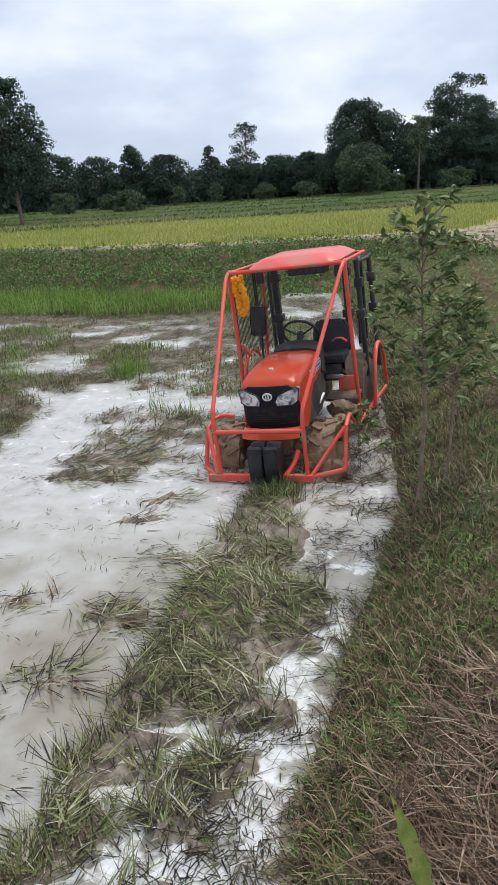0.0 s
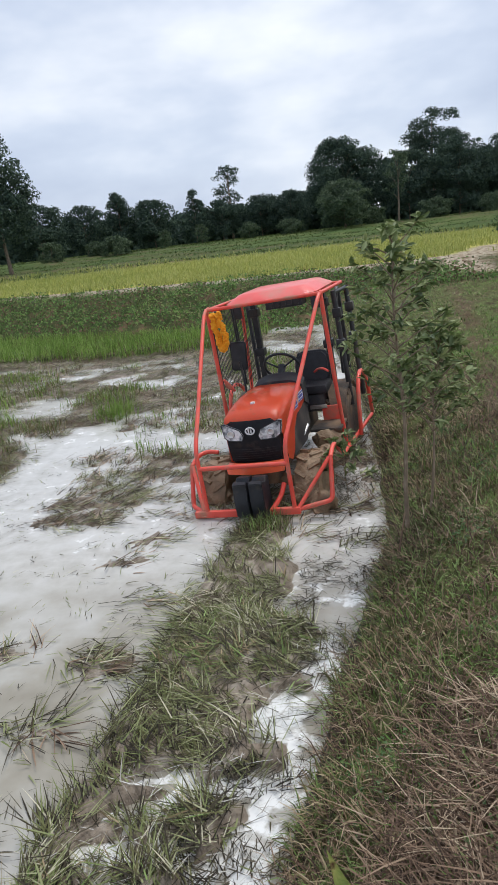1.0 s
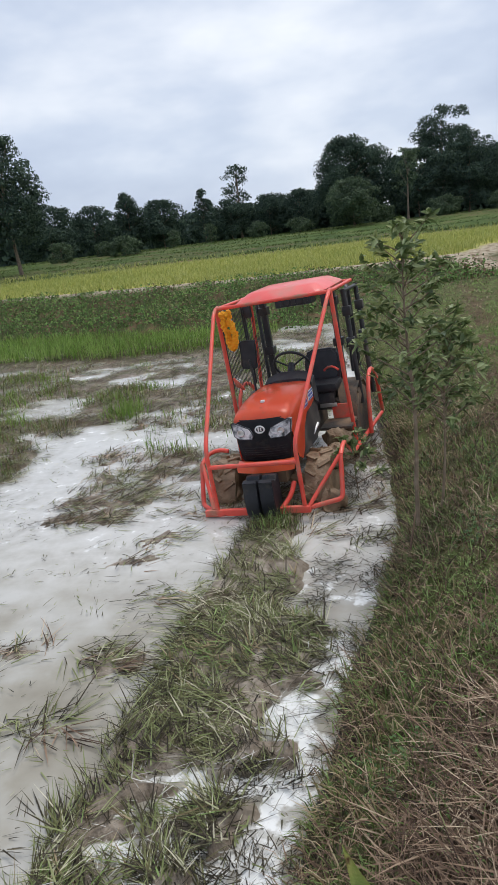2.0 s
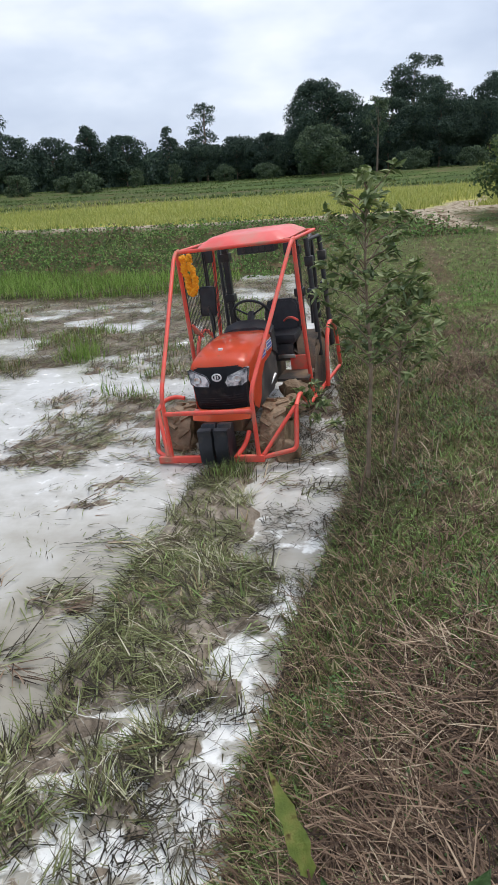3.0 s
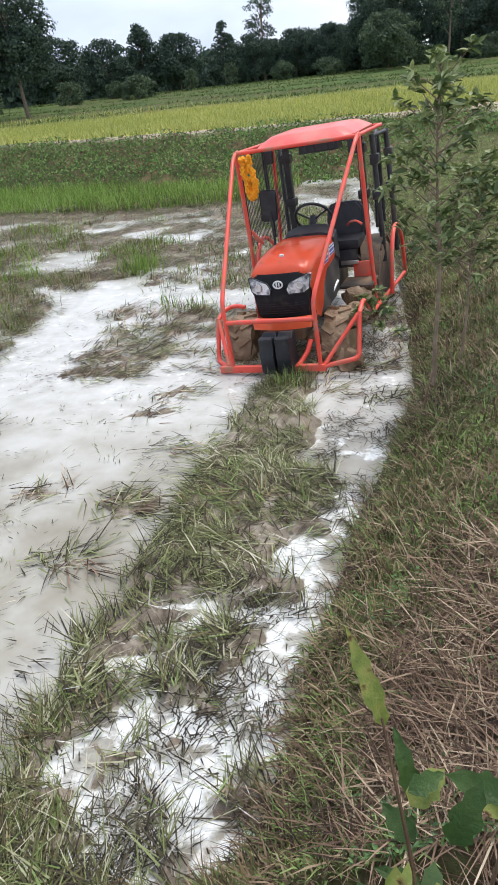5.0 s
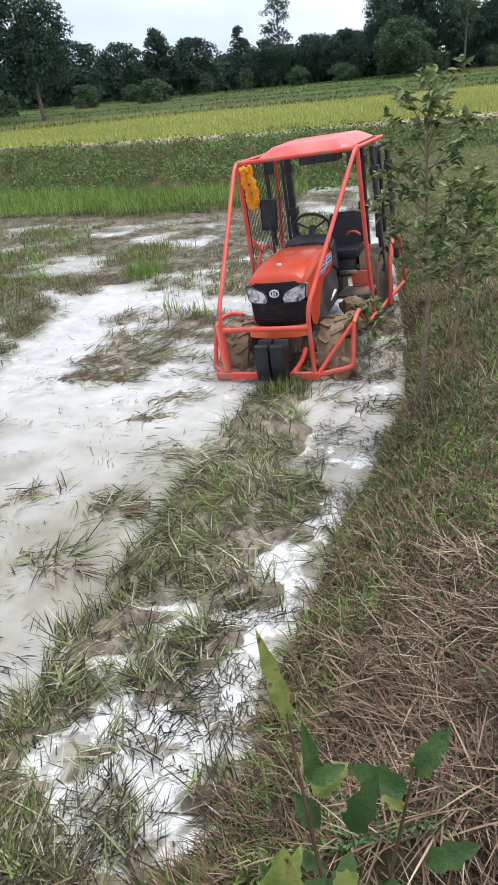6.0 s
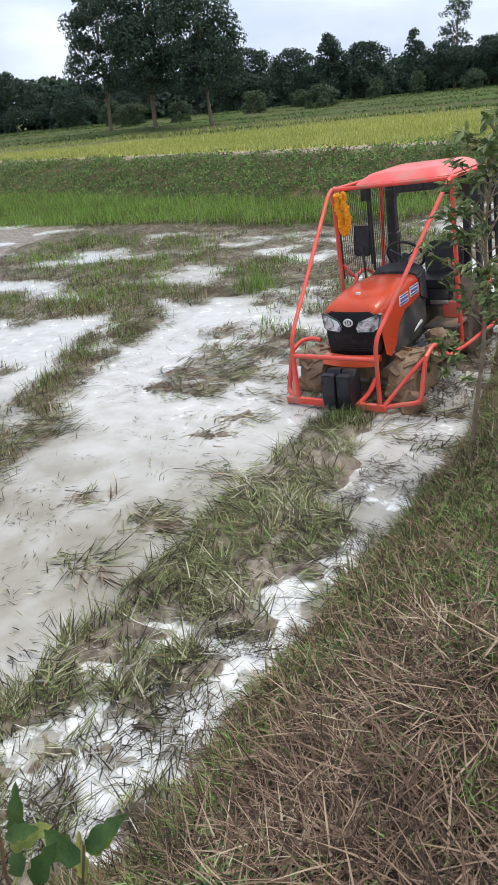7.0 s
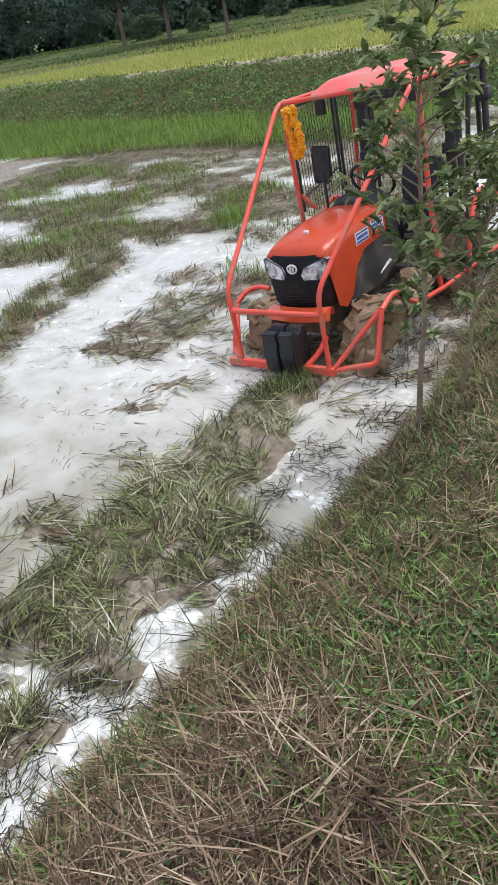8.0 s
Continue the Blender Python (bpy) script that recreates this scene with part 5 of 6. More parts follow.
# shrub beside the track
def shrub(x, y, h, w, seed, label):
    r = np.random.default_rng(seed)
    root = thing("shrub", Matrix.Translation((x, y, float(height(x, y)) - 0.05)), label, "shrub")
    bm = bmesh.new()
    blobs = []
    for i in range(150):
        a, t = r.uniform(0, 2 * math.pi), r.uniform(0, 1) ** 0.8
        rad = w / 2 * math.sqrt(max(0.15, 1 - t ** 4)) * math.sqrt(r.uniform(0.05, 1)) * 0.92
        blobs.append((rad * math.cos(a), rad * math.sin(a), h * (0.08 + 0.86 * t), r.uniform(0.24, 0.46)))
        if i % 5 == 0:
            tube(bm, [(rad * 0.2 * math.cos(a), rad * 0.2 * math.sin(a), 0), (rad * 0.6 * math.cos(a), rad * 0.6 * math.sin(a), h * t * 0.5), blobs[-1][:3]], [0.03, 0.02, 0.006], 5)
    part("stems", bm, M_BARK, root)
    c, nn = crown_points(r, blobs, 950)
    k = len(c)
    leaves("foliage", c, nn, r.normal(size=(k, 3)), 0.115 * r.uniform(0.6, 1.4, k), 0.06 * r.uniform(0.6, 1.3, k), M_SHRUB, parent=root, simple=True)


shrub(8.9, 18.6, 2.75, 4.8, 71, "dense leafy green shrub beside the dirt track")
shrub(12.6, 20.4, 2.8, 4.2, 72, "dense leafy green shrub beside the dirt track")


# saplings on the bank beside the tractor
def sapling(base, top, seed, count, spread, label, first=0.32, leaf=0.086):
    r = np.random.default_rng(seed)
    base, top = Vector(base), Vector(top)
    root = thing("sapling", Matrix.Translation(base), label, "sapling", "saplings on the bank")
    v = top - base
    H = v.length
    def on(t):
        return v * t + Vector((0.03 * math.sin(t * 7 + seed), 0.03 * math.cos(t * 5 + seed), 0)) * H * 0.35
    bm = bmesh.new()
    tube(bm, [on(t) if t > 0 else Vector((0, 0, -0.06)) for t in np.linspace(0, 1, 9)], [0.0135 * H / 1.9 * (1.25 - 0.95 * t) for t in np.linspace(0, 1, 9)], 7)
    tips = []
    for i in range(count):
        t = first + (0.98 - first) * (i + r.uniform(0, 1)) / count
        a = i * 2.4 + r.uniform(-0.5, 0.5)
        L = spread * (1.15 - 0.75 * t) * r.uniform(0.6, 1.2)
        p = on(t)
        q = p + Vector((math.cos(a) * L * 0.55, math.sin(a) * L * 0.55, L * r.uniform(0.25, 0.6)))
        e_ = q + Vector((math.cos(a) * L * 0.45, math.sin(a) * L * 0.45, L * r.uniform(0.1, 0.5)))
        tips.append((p, q, e_))
    stem = part("stem", bm, M_SAPBARK, root, "thin pale brown stem")
    for p, q, e_ in tips:
        bm = bmesh.new()
        tube(bm, [p, q, e_], [0.006, 0.004, 0.002], 5)
        part("branch", bm, M_SAPBARK, stem)
    C, N, A = [], [], []
    for p, q, e_ in tips:
        for j in range(18):
            t = r.uniform(0.25, 1.05) ** 0.55
            c0 = p.lerp(q, t * 2) if t < 0.5 else q.lerp(e_, t * 2 - 1)
            out = (e_ - p).normalized()
            d = (out * 0.8 + Vector(r.normal(size=3)) * 0.6 + Vector((0, 0, 0.15))).normalized()
            C.append(c0 + d * leaf * 0.5); A.append(d); N.append(Vector((0, 0, 1)) + Vector(r.normal(size=3)) * 0.55)
    for j in range(26):
        d = (Vector((0, 0, 0.7)) + Vector(r.normal(size=3)) * 0.5).normalized()
        C.append(on(r.uniform(0.86, 1.0)) + d * leaf * 0.5); A.append(d); N.append(Vector(r.normal(size=3)) + Vector((0, 0, 0.4)))
    k = len(C)
    leaves("foliage", np.array(C), np.array(N), np.array(A), leaf * r.uniform(0.65, 1.25, k), leaf * 0.33 * r.uniform(0.7, 1.3, k), M_LEAF, "narrow dull green leaves", parent=root)
    return root


sapling((1.10, 4.52, 0.36), (1.12, 4.76, 2.27), 81, 50, 0.42, "slender young tree with narrow leaves on the bank", 0.36)
sapling((1.30, 4.66, 0.42), (1.44, 4.95, 1.58), 82, 36, 0.35, "shorter young tree with narrow leaves on the bank", 0.38)
sapling((0.82, 5.80, 0.03), (0.80, 5.86, 0.50), 83, 9, 0.26, "leafy low sprout at the water's edge", 0.2)

# bare stick leaning in the grass
bm = bmesh.new()
tube(bm, [(0.93, 4.05, 0.17), (1.00, 4.25, 0.33), (1.075, 4.46, 0.44)], [0.008, 0.007, 0.004], 6)
stick = mesh_object("stick", bm, M_STRAW, None, "bare dry stick leaning in the bank's grass")
tagged(stick, category="stick")


# broad-leaved weed close by
def broad_leaf(name, at, along, normal, L, W, mat, parent, seed):
    bm = bmesh.new()
    L, W = L * 1.05, W * 0.80
    along = Vector(along).normalized()
    side = along.cross(Vector(normal)).normalized()
    nor = side.cross(along)
    rows = []
    N = 9
    for i in range(N + 1):
        t = i / N
        w = W / 2 * (math.sin(math.pi * min(1, t ** 0.72)) ** 0.75 if 0 < t < 1 else 0.02) * (1 + 0.22 * math.sin(i * 2.3 + seed))
        mid = Vector(at) + along * L * t + nor * (-0.22 * L * t * t)
        rows.append([bm.verts.new(mid + side * w * s + nor * (0.25 * w * abs(s) + 0.03 * L * noise.noise(mid * 40 + side * s))) for s in (-1, -0.5, 0, 0.5, 1)])
    for a, b in zip(rows, rows[1:]):
        for j in range(4):
            bm.faces.new((a[j], a[j + 1], b[j + 1], b[j]))
    bmesh.ops.solidify(bm, geom=bm.faces[:], thickness=0.0008)
    return part(name, bm, mat, parent)


weed = thing("broadleaf_weed", Matrix.Translation((0.43, 0.70, float(height(0.43, 0.70)) - 0.03)), "knee-high weed with broad green and yellowing blotched leaves", "weed")
bm = bmesh.new()
tube(bm, [(0, 0, 0), (-0.02, 0.0, 0.45), (-0.06, 0.02, 0.80), (-0.09, 0.09, 0.98)], [0.005, 0.0045, 0.0035, 0.002], 6)
tube(bm, [(0, 0, 0.3), (0.06, 0.02, 0.65), (0.10, 0.06, 0.90)], [0.004, 0.0035, 0.002], 6)
tube(bm, [(-0.03, 0.0, 0.5), (-0.07, -0.06, 0.78), (-0.10, -0.12, 0.88)], [0.004, 0.003, 0.002], 6)
part("stem", bm, M_STEM, weed, "thin reddish stem")
for i, (at, al, no, L, W, mt) in enumerate((
        ((-0.085, 0.09, 0.96), (-0.25, 0.2, 0.9), (0.3, -1, 0.25), 0.145, 0.036, M_YELLOWLEAF), ((-0.05, 0.06, 0.84), (-0.1, 0.35, 0.9), (0.5, -1, 0.2), 0.10, 0.038, M_GREENLEAF),
        ((-0.10, -0.12, 0.84), (0.1, 0.25, 0.9), (0.1, -0.8, 0.6), 0.085, 0.072, M_YELLOWLEAF), ((-0.09, -0.10, 0.80), (-0.6, -0.2, -0.2), (0, -0.4, 0.9), 0.08, 0.06, M_YELLOWLEAF),
        ((0.00, 0.02, 0.80), (0.25, 0.1, 0.6), (-0.2, -0.9, 0.5), 0.10, 0.055, M_GREENLEAF), ((0.09, 0.05, 0.86), (-0.5, 0.1, 0.15), (0.1, -0.6, 0.8), 0.09, 0.05, M_GREENLEAF),
        ((0.10, 0.06, 0.88), (0.45, 0.3, 0.5), (-0.3, -0.7, 0.6), 0.09, 0.045, M_GREENLEAF), ((0.03, 0.0, 0.66), (0.8, -0.2, 0.1), (0, -0.5, 0.9), 0.10, 0.07, M_GREENLEAF),
        ((0.04, -0.02, 0.60), (0.3, -0.5, 0.3), (0, -0.2, 0.95), 0.10, 0.07, M_GREENLEAF), ((-0.04, -0.03, 0.62), (-0.7, -0.1, 0.2), (0, -0.4, 0.9), 0.09, 0.06, M_GREENLEAF),
        ((0.12, 0.03, 0.70), (0.7, 0.1, 0.3), (-0.1, -0.5, 0.85), 0.09, 0.05, M_GREENLEAF), ((-0.02, 0.04, 0.55), (0.2, 0.7, 0.2), (0, -0.3, 0.95), 0.09, 0.055, M_GREENLEAF),
        ((0.0, -0.02, 0.45), (-0.4, -0.6, 0.2), (0, 0, 1), 0.10, 0.07, M_GREENLEAF), ((0.02, 0.0, 0.40), (0.6, 0.4, 0.1), (0, 0, 1), 0.10, 0.07, M_GREENLEAF))):
    broad_leaf("leaf", at, al, no, L, W, mt, weed, i)

wr = random.Random(9)
for i in range(22):
    k = wr.random()
    side_stem = i % 3
    base_at = ((-0.06 * k, 0.05 * k, 0.35 + 0.55 * k), (0.10 * k, 0.06 * k, 0.32 + 0.56 * k), (-0.03 - 0.07 * k, -0.12 * k, 0.5 + 0.36 * k))[side_stem]
    a = wr.uniform(0, 6.28)
    broad_leaf("leaf", base_at, (math.cos(a), math.sin(a), wr.uniform(-0.1, 0.6)), (wr.uniform(-0.3, 0.3), -0.5, 0.9), wr.uniform(0.05, 0.09), wr.uniform(0.03, 0.055), M_YELLOWLEAF if wr.random() < 0.5 else M_GREENLEAF, weed, 30 + i)

# litter by the track
bm = bmesh.new()
bmesh.ops.create_icosphere(bm, subdivisions=2, radius=0.06)
for v in bm.verts:
    v.co = Vector((v.co.x * 1.2, v.co.y, v.co.z * 0.35)) + 0.025 * noise.noise_vector(v.co * 22)
litter = mesh_object("litter", bm, M_WHITE, None, "crumpled white plastic bag in the grass", smooth=20)
litter.location = (5.0, 12.6, float(height(5.0, 12.6)) + 0.04)
tagged(litter, category="litter")


# ---- grass and straw ----
def scatter(n, x0, x1, y0, y1, keep=None, power=0.0):
    """Places on the ground; with power they crowd towards small y."""
    y = y0 + (y1 - y0) * rng.uniform(0, 1, n) ** (1 + power)
    x = rng.uniform(0, 1, n) * (x1 - x0) + x0
    if keep is not None:
        k = rng.uniform(0, 1, n) < keep(x, y)
        x, y = x[k], y[k]
    return np.stack([x, y, height(x, y) - 0.005], 1)


def uni(a, b, n):
    return rng.uniform(a, b, n)


def bank_keep(x, y):
    s = x - bank_edge(y)
    return step(s, 0.0, 0.12) * (0.45 + 0.55 * step(s, 0.3, 0.9)) * (0.45 + 0.55 * fbm(x, y, 0.5, 111)) * (1 - 0.80 * straw_cover(x, y)) * (1 - dirt_cover(x, y)) * step(dike_top(x) + 0.5 - y, 0, 0.5)


near = lambda x, y: step(x - bank_edge(y), 0.02, 0.15) * (1 - 0.6 * straw_cover(x, y))
p = scatter(72000, 0.1, 3.0, 1.1, 6.2, lambda x, y: near(x, y) * step(x - 0.1 - 0.1 * y, -0.6, 0.1), 0.5); n = len(p)
lushness = fbm(p[:, 0], p[:, 1], 0.7, 113)
blades("bank_grass", p, uni(0.03, 0.10, n) * (0.45 + 1.1 * lushness), uni(0.005, 0.011, n), uni(0.3, 1.5, n), uni(0, 6.28, n), M_BANK, "short mixed green grass covering the bank")
p = scatter(80000, 1.0, 10.5, 6.0, 22, lambda x, y: bank_keep(x, y), 0.7); n = len(p)
blades("bank_grass", p, uni(0.03, 0.10, n), uni(0.008, 0.017, n), uni(0.6, 1.5, n), uni(0, 6.28, n), M_BANK, "short green grass further along the bank")
p = scatter(14000, -3.0, 6.5, -2.5, 7.0, lambda x, y: bank_keep(x, y) * np.where((x < 3.0) & (y > 1.1), 0.0, 1.0)); n = len(p)
blades("bank_grass", p, uni(0.04, 0.13, n), uni(0.012, 0.024, n), uni(0.3, 1.4, n), uni(0, 6.28, n), M_BANK, "short mixed grass on the wider bank")
p = scatter(80000, 0.6, 5.0, 1.5, 11.0, lambda x, y: bank_keep(x, y) * step(fbm(x, y, 0.8, 161), 0.43, 0.55) * step(5.0 - x, 0, 1.8) * step(y, 1.6, 2.4), 0.5); n = len(p)
blades("lush_grass", p, uni(0.03, 0.09, n), uni(0.005, 0.010, n), uni(0.2, 1.3, n), uni(0, 6.28, n), M_LUSH, "bright green patches of fresh grass on the bank")
p = scatter(60000, 1.2, 9.5, 5.0, 20, lambda x, y: bank_keep(x, y) * (0.35 + 0.65 * step(fbm(x, y, 1.1, 167), 0.40, 0.52)), 0.7); n = len(p)
blades("lush_grass", p, uni(0.03, 0.09, n), uni(0.008, 0.016, n), uni(0.4, 1.4, n), uni(0, 6.28, n), M_LUSH, "fresh green grass beside the worn track")
cc = scatter(420, 0.1, 3.2, 1.2, 7.0, lambda x, y: step(x - bank_edge(y), 0.05, 0.3) * (1 - 0.7 * straw_cover(x, y)), 0.3)
k = len(cc) * 22
x, y = np.repeat(cc[:, 0], 22) + rng.normal(0, 0.035, k), np.repeat(cc[:, 1], 22) + rng.normal(0, 0.035, k)
blades("bank_tufts", np.stack([x, y, height(x, y) - 0.005], 1), uni(0.05, 0.15, k), uni(0.005, 0.010, k), uni(0.05, 1.1, k), uni(0, 6.28, k), M_BANK, "taller tufts of grass on the bank", bend=0.7)
# low broad-leaved weeds in patches
p = scatter(60000, 0.3, 3.2, 1.2, 6.5, lambda x, y: bank_keep(x, y) * step(fbm(x, y, 0.45, 141), 0.48, 0.60), 0.4); n = len(p)
p[:, 2] += uni(0.012, 0.045, n)
leaves("ground_weeds", p, np.stack([rng.normal(0, 0.4, n), rng.normal(0, 0.4, n), np.ones(n)], 1), rng.normal(size=(n, 3)), uni(0.012, 0.030, n), uni(0.007, 0.017, n), M_WEED, "low dark green creeping weeds among the grass", "weeds", "stuff")
# longer fringe hanging over the edge
p = scatter(90000, -0.4, 2.2, 1.2, 16, lambda x, y: step(x - bank_edge(y), -0.06, 0.03) * step(0.34 - (x - bank_edge(y)), 0, 0.15) * (0.25 + 0.75 * step(fbm(x, y, 0.3, 117), 0.4, 0.6)), 0.9); n = len(p)
blades("edge_grass", p, uni(0.06, 0.18, n), uni(0.0045, 0.009, n), uni(0.3, 1.4, n), math.pi + uni(-1.6, 1.6, n), M_BANK, "long grass hanging over the water's edge", bend=0.8)
p = scatter(24000, -0.4, 1.8, 1.2, 9, lambda x, y: step(x - bank_edge(y), -0.10, -0.02) * step(0.36 - (x - bank_edge(y)), 0, 0.15) * step(fbm(x, y, 0.35, 163), 0.34, 0.5), 0.7); n = len(p)
blades("edge_grass", p, uni(0.06, 0.20, n), uni(0.004, 0.008, n), uni(0.5, 1.55, n), math.pi + uni(-1.6, 1.6, n), M_STRAW, "withered brown grass drooping over the bank's edge", bend=0.9)
# straw
p = scatter(62000, 0.1, 3.2, 0.9, 6.5, lambda x, y: straw_cover(x, y) * step(x - bank_edge(y), 0.08, 0.3), 0.5); n = len(p)
p[:, 2] += uni(0.0, 0.035, n)
blades("dry_straw", p, uni(0.08, 0.30, n), uni(0.0035, 0.0085, n), uni(1.15, 1.56, n), uni(0, 6.28, n), M_STRAW, "matted dry brown straw lying on the bank", "straw", bend=0.15)
p = scatter(66000, 0.0, 4.4, 0.3, 8, lambda x, y: step(4.4 - x, 0, 1.6) * step(y, 0.3, 1.3) * (0.40 + 0.60 * step(fbm(x, y, 0.5, 119), 0.40, 0.56)) * (0.25 + 0.75 * step(x - bank_edge(y), 0.2, 0.5)) * step(x - bank_edge(y), 0.02, 0.1), 0.6); n = len(p)
p[:, 2] += uni(0.0, 0.03, n)
blades("dry_straw", p, uni(0.05, 0.20, n), uni(0.003, 0.0068, n), uni(0.9, 1.55, n), uni(0, 6.28, n), M_STRAW, "scattered dry stalks among the grass", "straw", bend=0.2)
p = scatter(6500, 0.7, 3.4, 2.8, 8, lambda x, y: step(x - bank_edge(y), 0.0, 0.15) * (0.25 + 0.75 * step(fbm(x, y, 0.45, 177), 0.44, 0.56)), 0.3); n = len(p)
p[:, 2] += uni(0.0, 0.05, n)
blades("dry_straw", p, uni(0.04, 0.16, n), uni(0.004, 0.009, n), uni(0.7, 1.5, n), uni(0, 6.28, n), M_STRAW, "dead brown stalks in the grass of the slope", "straw", bend=0.3)
p = scatter(22000, 1.6, 6, 6, 16, lambda x, y: straw_cover(x, y)); n = len(p)
blades("dry_straw", p, uni(0.08, 0.24, n), uni(0.005, 0.012, n), uni(1.2, 1.55, n), uni(0, 6.28, n), M_STRAW, "dry straw along the worn track", "straw", bend=0.2)

# flattened grass in the mud in front of the tractor and over the flooded ground
def laid(name, centres, per, spread, lo, hi, w, main, loose, mat, label):
    """Bundles of blades that lie the same way."""
    k = len(centres)
    head = np.repeat(main + rng.normal(0, loose, k), per) + rng.normal(0, 0.35, k * per)
    b = np.repeat(centres, per, axis=0)
    b[:, 0] += rng.normal(0, spread, k * per); b[:, 1] += rng.normal(0, spread, k * per)
    b[:, 2] = np.maximum(height(b[:, 0], b[:, 1]), 0.0) + rng.uniform(0.0, 0.028, k * per)
    size = np.repeat(rng.uniform(0.6, 1.25, k), per)
    blades(name, b, rng.uniform(lo, hi, k * per) * size, rng.uniform(w * 0.6, w * 1.4, k * per), rng.uniform(1.32, 1.57, k * per), head, mat, label, bend=0.12)


def belt_keep(x, y):
    return step(belt_cover(x, y), 0.25, 0.7) * step(bank_edge(y) - x, -0.05, 0.1)


c = scatter(4300, -1.4, 1.0, 1.2, 6.0, lambda x, y: belt_keep(x, y) * (0.3 + 0.7 * step(fbm(x, y, 0.22, 175), 0.40, 0.55)), 0.15)
lie = 2.4 + 3.0 * (fbm(c[:, 0], c[:, 1], 0.8, 121) - 0.5)
laid("flattened_grass", c, 11, 0.035, 0.07, 0.28, 0.0066, lie, 0.7, M_WETGRASS, "trampled wet grass lying in the mud")
c = scatter(700, -1.4, 0.9, 1.2, 5.4, lambda x, y: belt_keep(x, y) * step(fbm(x, y, 0.35, 171), 0.46, 0.58), 0.15)
laid("flattened_grass", c, 10, 0.03, 0.06, 0.22, 0.0080, 2.0 + 3.0 * (fbm(c[:, 0], c[:, 1], 0.6, 173) - 0.5), 0.8, M_BANK, "fresh green blades pressed into the mud")
c = scatter(900, -1.3, 0.6, 1.2, 5.2, lambda x, y: step(0.10 - np.abs(x - belt_left(y) - 0.05), 0, 0.08), 0.15)
laid("flattened_grass", c, 7, 0.03, 0.05, 0.15, 0.0075, uni(0, 6.28, len(c)), 0.6, M_WETGRASS, "ragged wet grass along the rim of the mud strip")
c = scatter(15500, -9, 1.3, 2.0, 16, lambda x, y: step(grassy(x, y) - belt_cover(x, y), 0.25, 0.75) * step(bank_edge(y) - x, -0.05, 0.1), 0.1)
for share, mat, label in ((np.concatenate([c[::3], c[1::3]]), M_WETGRASS, "trampled wet grass over the flooded ground"), (c[2::3], M_STRAW, "withered brown stalks over the flooded ground")):
    laid("flattened_grass", share, 10, 0.07, 0.08, 0.26, 0.010, 0.3 + 3.0 * (fbm(share[:, 0], share[:, 1], 1.2, 125) - 0.5), 0.9, mat, label)
# loose bits floating on the water, and stalks coated in foam by the bank
c = scatter(2000, -4.5, 0.6, 1.5, 11, lambda x, y: 0.25 + 0.75 * step(fbm(x, y, 0.6, 133), 0.45, 0.6), 0.3)
laid("floating_stalks", c, 4, 0.05, 0.025, 0.10, 0.0060, uni(0, 6.28, len(c)), 0.5, M_WETGRASS, "loose dark stalks floating on the water")
c = scatter(3000, -0.9, 1.2, 1.3, 6.5, lambda x, y: step(0.42 - np.abs(x - bank_edge(y) + 0.22), 0, 0.25) * step(fbm(x, y, 0.3, 135), 0.42, 0.58), 0.2)
laid("drowned_stalks", c, 9, 0.05, 0.04, 0.15, 0.0060, uni(0, 6.28, len(c)), 0.8, M_DROWNED, "dark drowned stalks sticking out of the foam")
c = scatter(520, -0.9, 0.7, 1.2, 3.8, lambda x, y: step(bank_edge(y) - x, 0, 0.1) * spots(x, y, POOLS, 9), 0.1)
laid("pale_stalks", c, 6, 0.06, 0.05, 0.16, 0.0040, uni(0, 6.28, len(c)), 0.5, M_PALE, "foam-coated pale stalks in the mud")
# standing tufts
def tufts(name, cx, cy, per, spread, lo, hi, w, mat, label):
    k = len(cx) * per
    x, y = np.repeat(cx, per) + rng.normal(0, spread, k), np.repeat(cy, per) + rng.normal(0, spread, k)
    z = np.maximum(height(x, y) - 0.01, -0.02)
    blades(name, np.stack([x, y, z], 1), uni(lo, hi, k), uni(w * 0.6, w * 1.3, k), uni(0.02, 0.5, k), uni(0, 6.28, k), mat, label, bend=0.5)


c = scatter(100, -1.2, 0.4, 1.2, 2.6, lambda x, y: step(bank_edge(y) - x, 0, 0.2) * (0.3 + 0.7 * step(fbm(x, y, 0.3, 155), 0.4, 0.6)), 0.1)
laid("drowned_stalks", c, 11, 0.05, 0.05, 0.18, 0.0060, uni(0, 6.28, len(c)), 0.6, M_DROWNED, "dark trampled stalks in the near mud")
tufts("grass_tuft", np.array([-0.95, -0.88, -1.02, -0.80, -1.08]), np.array([1.75, 1.95, 1.6, 1.55, 1.9]), 60, 0.07, 0.10, 0.26, 0.004, M_BANK, "upright green grass tufts in the mud")
tufts("grass_tuft", np.array([0.06, 0.12, 0.0, 0.17, -0.05]), np.array([5.30, 5.36, 5.40, 5.28, 5.25]), 110, 0.075, 0.07, 0.20, 0.005, M_BANK, "green grass tuft before the tractor's front weights")
cc = scatter(1300, -9, 0.6, 7.6, 14, lambda x, y: step(grassy(x, y), 0.4, 0.9) * step(fbm(x, y, 1.1, 127), 0.42, 0.6))
half = len(cc) // 3
tufts("grass_tuft", cc[:half, 0], cc[:half, 1], 30, 0.12, 0.08, 0.28, 0.010, M_RUSH, "upright green tufts over the flooded ground")
tufts("grass_tuft", cc[half:, 0], cc[half:, 1], 26, 0.14, 0.05, 0.17, 0.010, M_BANK, "low olive tufts over the flooded ground")
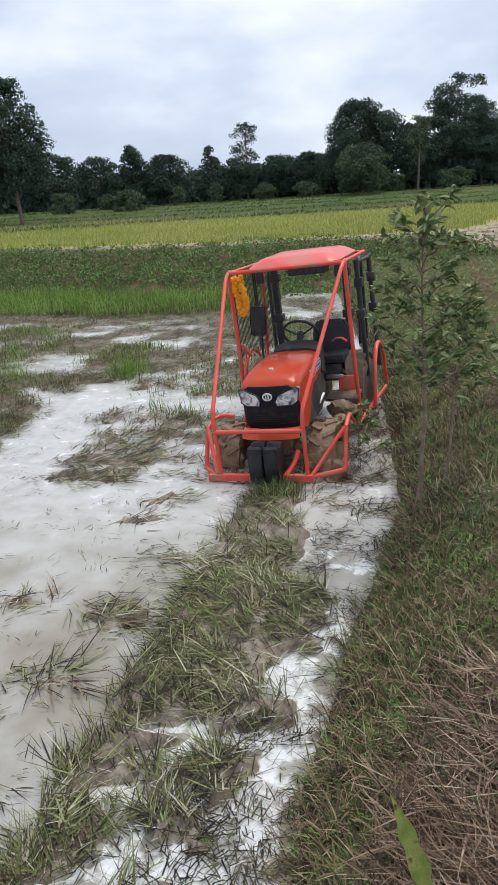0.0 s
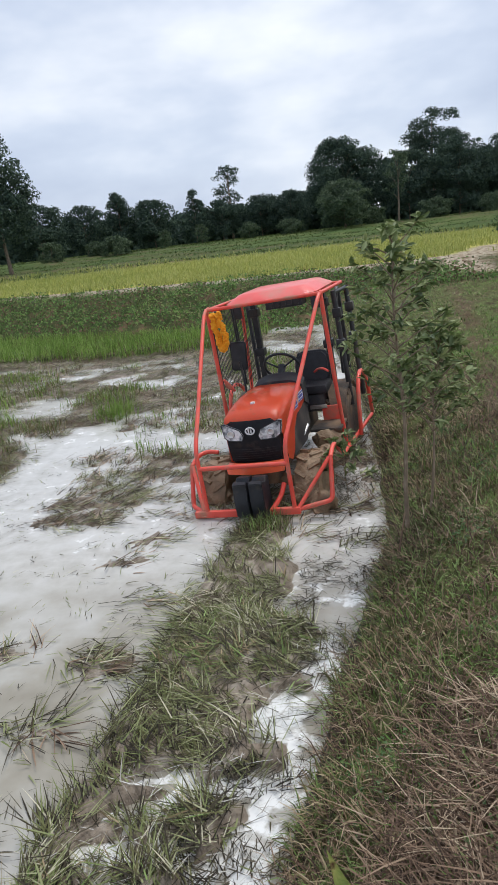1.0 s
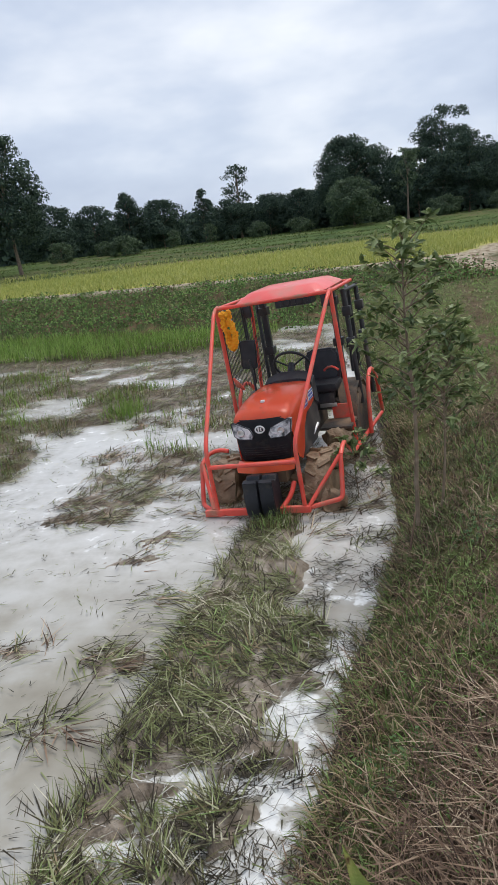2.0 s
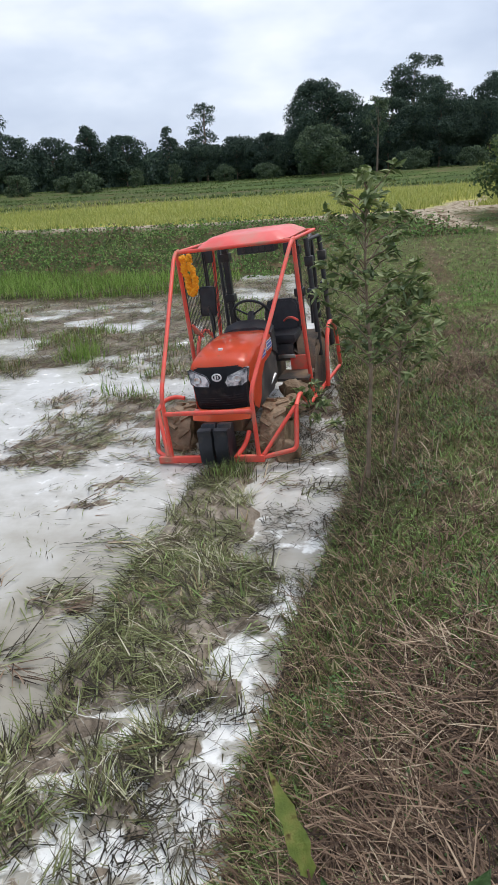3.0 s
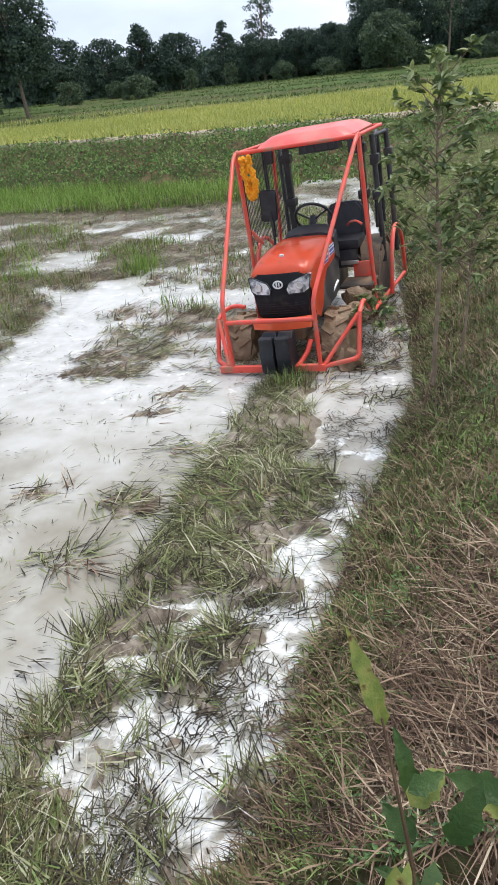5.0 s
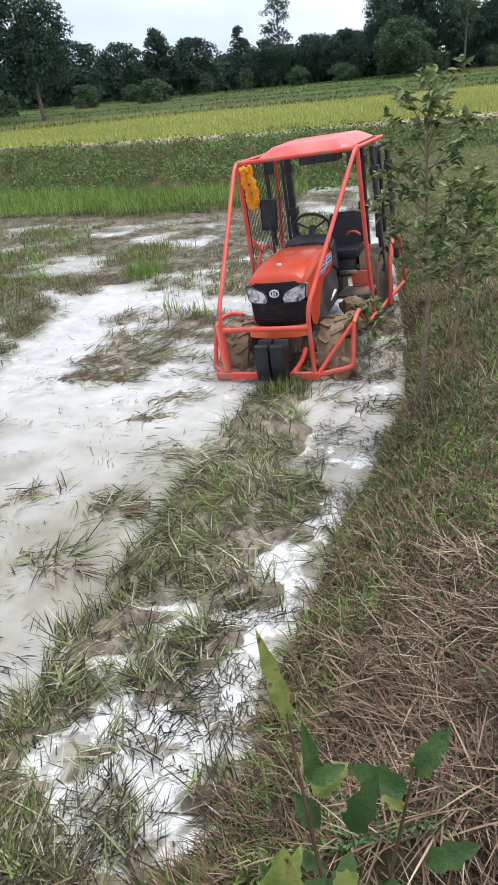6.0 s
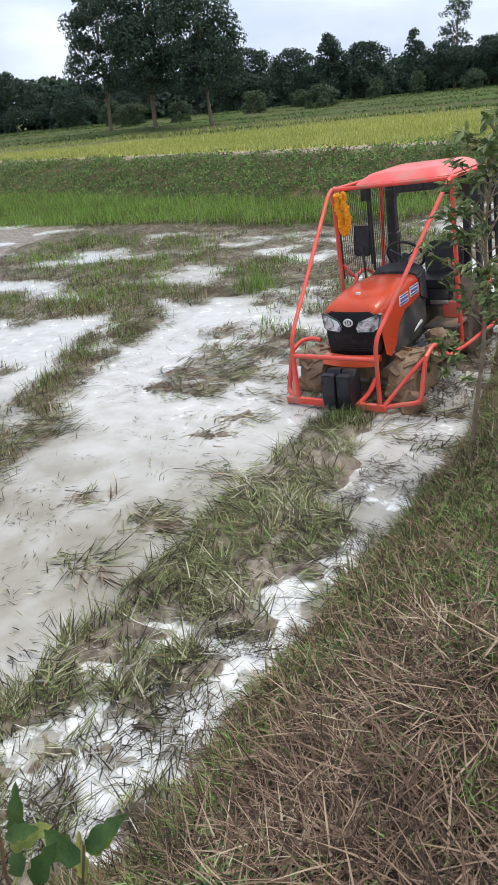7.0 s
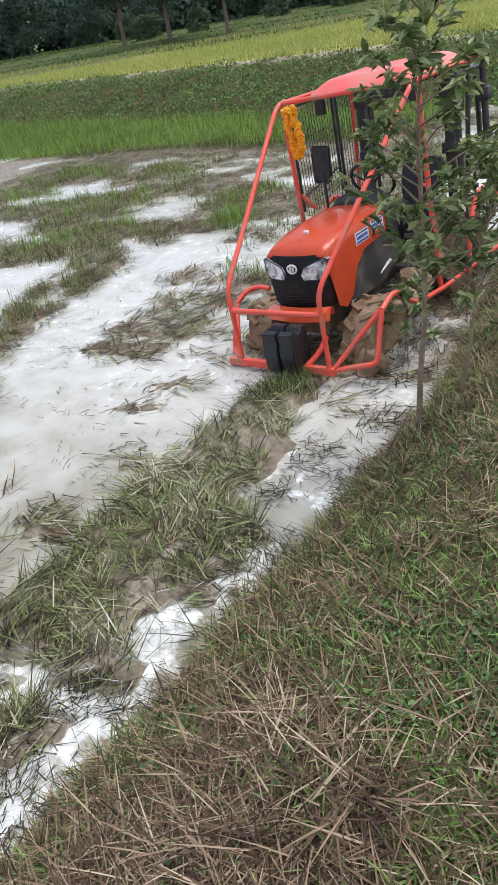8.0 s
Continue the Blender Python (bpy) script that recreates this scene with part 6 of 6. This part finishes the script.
cc = scatter(340, -4.6, -2.2, 3.4, 9.6, lambda x, y: step(grassy(x, y), 0.5, 0.9))
tufts("grass_tuft", cc[:, 0], cc[:, 1], 34, 0.10, 0.06, 0.20, 0.008, M_BANK, "low tufts on the mud ridge")
tufts("grass_tuft", uni(-2.25, -1.75, 8), uni(9.4, 9.9, 8), 40, 0.10, 0.18, 0.42, 0.008, M_RUSH, "bright green grass clump standing in the flooded field")

p = scatter(90000, -26, 0.6, 12.8, 23, rush); n = len(p)
blades("tall_grass", p, uni(0.14, 0.40, n), uni(0.008, 0.018, n), uni(0.0, 0.45, n), uni(0, 6.28, n), M_RUSH, "tall bright green grass strip before the dike", bend=0.5)
def dike_keep(x, y):
    return step(y, dike_foot(x) - 0.2, dike_foot(x) + 0.3) * step(dike_top(x) + 0.3 - y, 0, 0.3) * (0.25 + 0.75 * step(fbm(x * 0.6, y, 1.5, 131), 0.32, 0.46)) * (1 - 0.9 * dirt_cover(x, y))


p = scatter(120000, -30, 6, 16, 31, dike_keep); n = len(p)
p[:, 2] += uni(0.02, 0.18, n) * (0.2 + 2.2 * step(fbm(p[:, 0], p[:, 1], 0.8, 145), 0.42, 0.66)) * (0.2 + 0.8 * step(dike_top(p[:, 0]) - p[:, 1], 0.4, 1.2))
leaves("dike_weeds", p, np.stack([rng.normal(0, 0.6, n), rng.normal(-0.5, 0.6, n), np.ones(n)], 1), rng.normal(size=(n, 3)), uni(0.05, 0.11, n), uni(0.03, 0.07, n), M_DIKE, "weeds and creepers over the dike slope", "weeds", "stuff")
p = scatter(30000, -30, 6, 16, 31, dike_keep); n = len(p)
blades("dike_grass", p, uni(0.10, 0.34, n), uni(0.012, 0.03, n), uni(0.1, 1.1, n), uni(0, 6.28, n), M_DIKE, "rough grass on the dike slope", bend=0.7)


def rice_keep(x, y):
    k = step(y, dike_top(x) + 0.5, dike_top(x) + 1.1) * step(40 - y, 0, 1)
    return k * np.where(x > 3, step(y - 1.0 * (x - 5), 17.5, 19), 1) * (1 - dirt_cover(x, y))


p = scatter(80000, -34, 22, 21.5, 40.5, rice_keep, 0.3); n = len(p)
blades("rice", p, uni(0.18, 0.34, n), uni(0.02, 0.045, n), uni(0.0, 0.6, n), uni(0, 6.28, n), M_RICE, "ripening yellow-green rice across the paddy", "rice", bend=0.8)
p = scatter(55000, -60, 50, 38.5, 84, None, 0.4); n = len(p)
blades("terrace_grass", p, uni(0.08, 0.22, n), uni(0.05, 0.10, n), uni(0.5, 1.3, n), uni(0, 6.28, n), M_TERRACE, "rough grass on the terraced fields", bend=0.6)
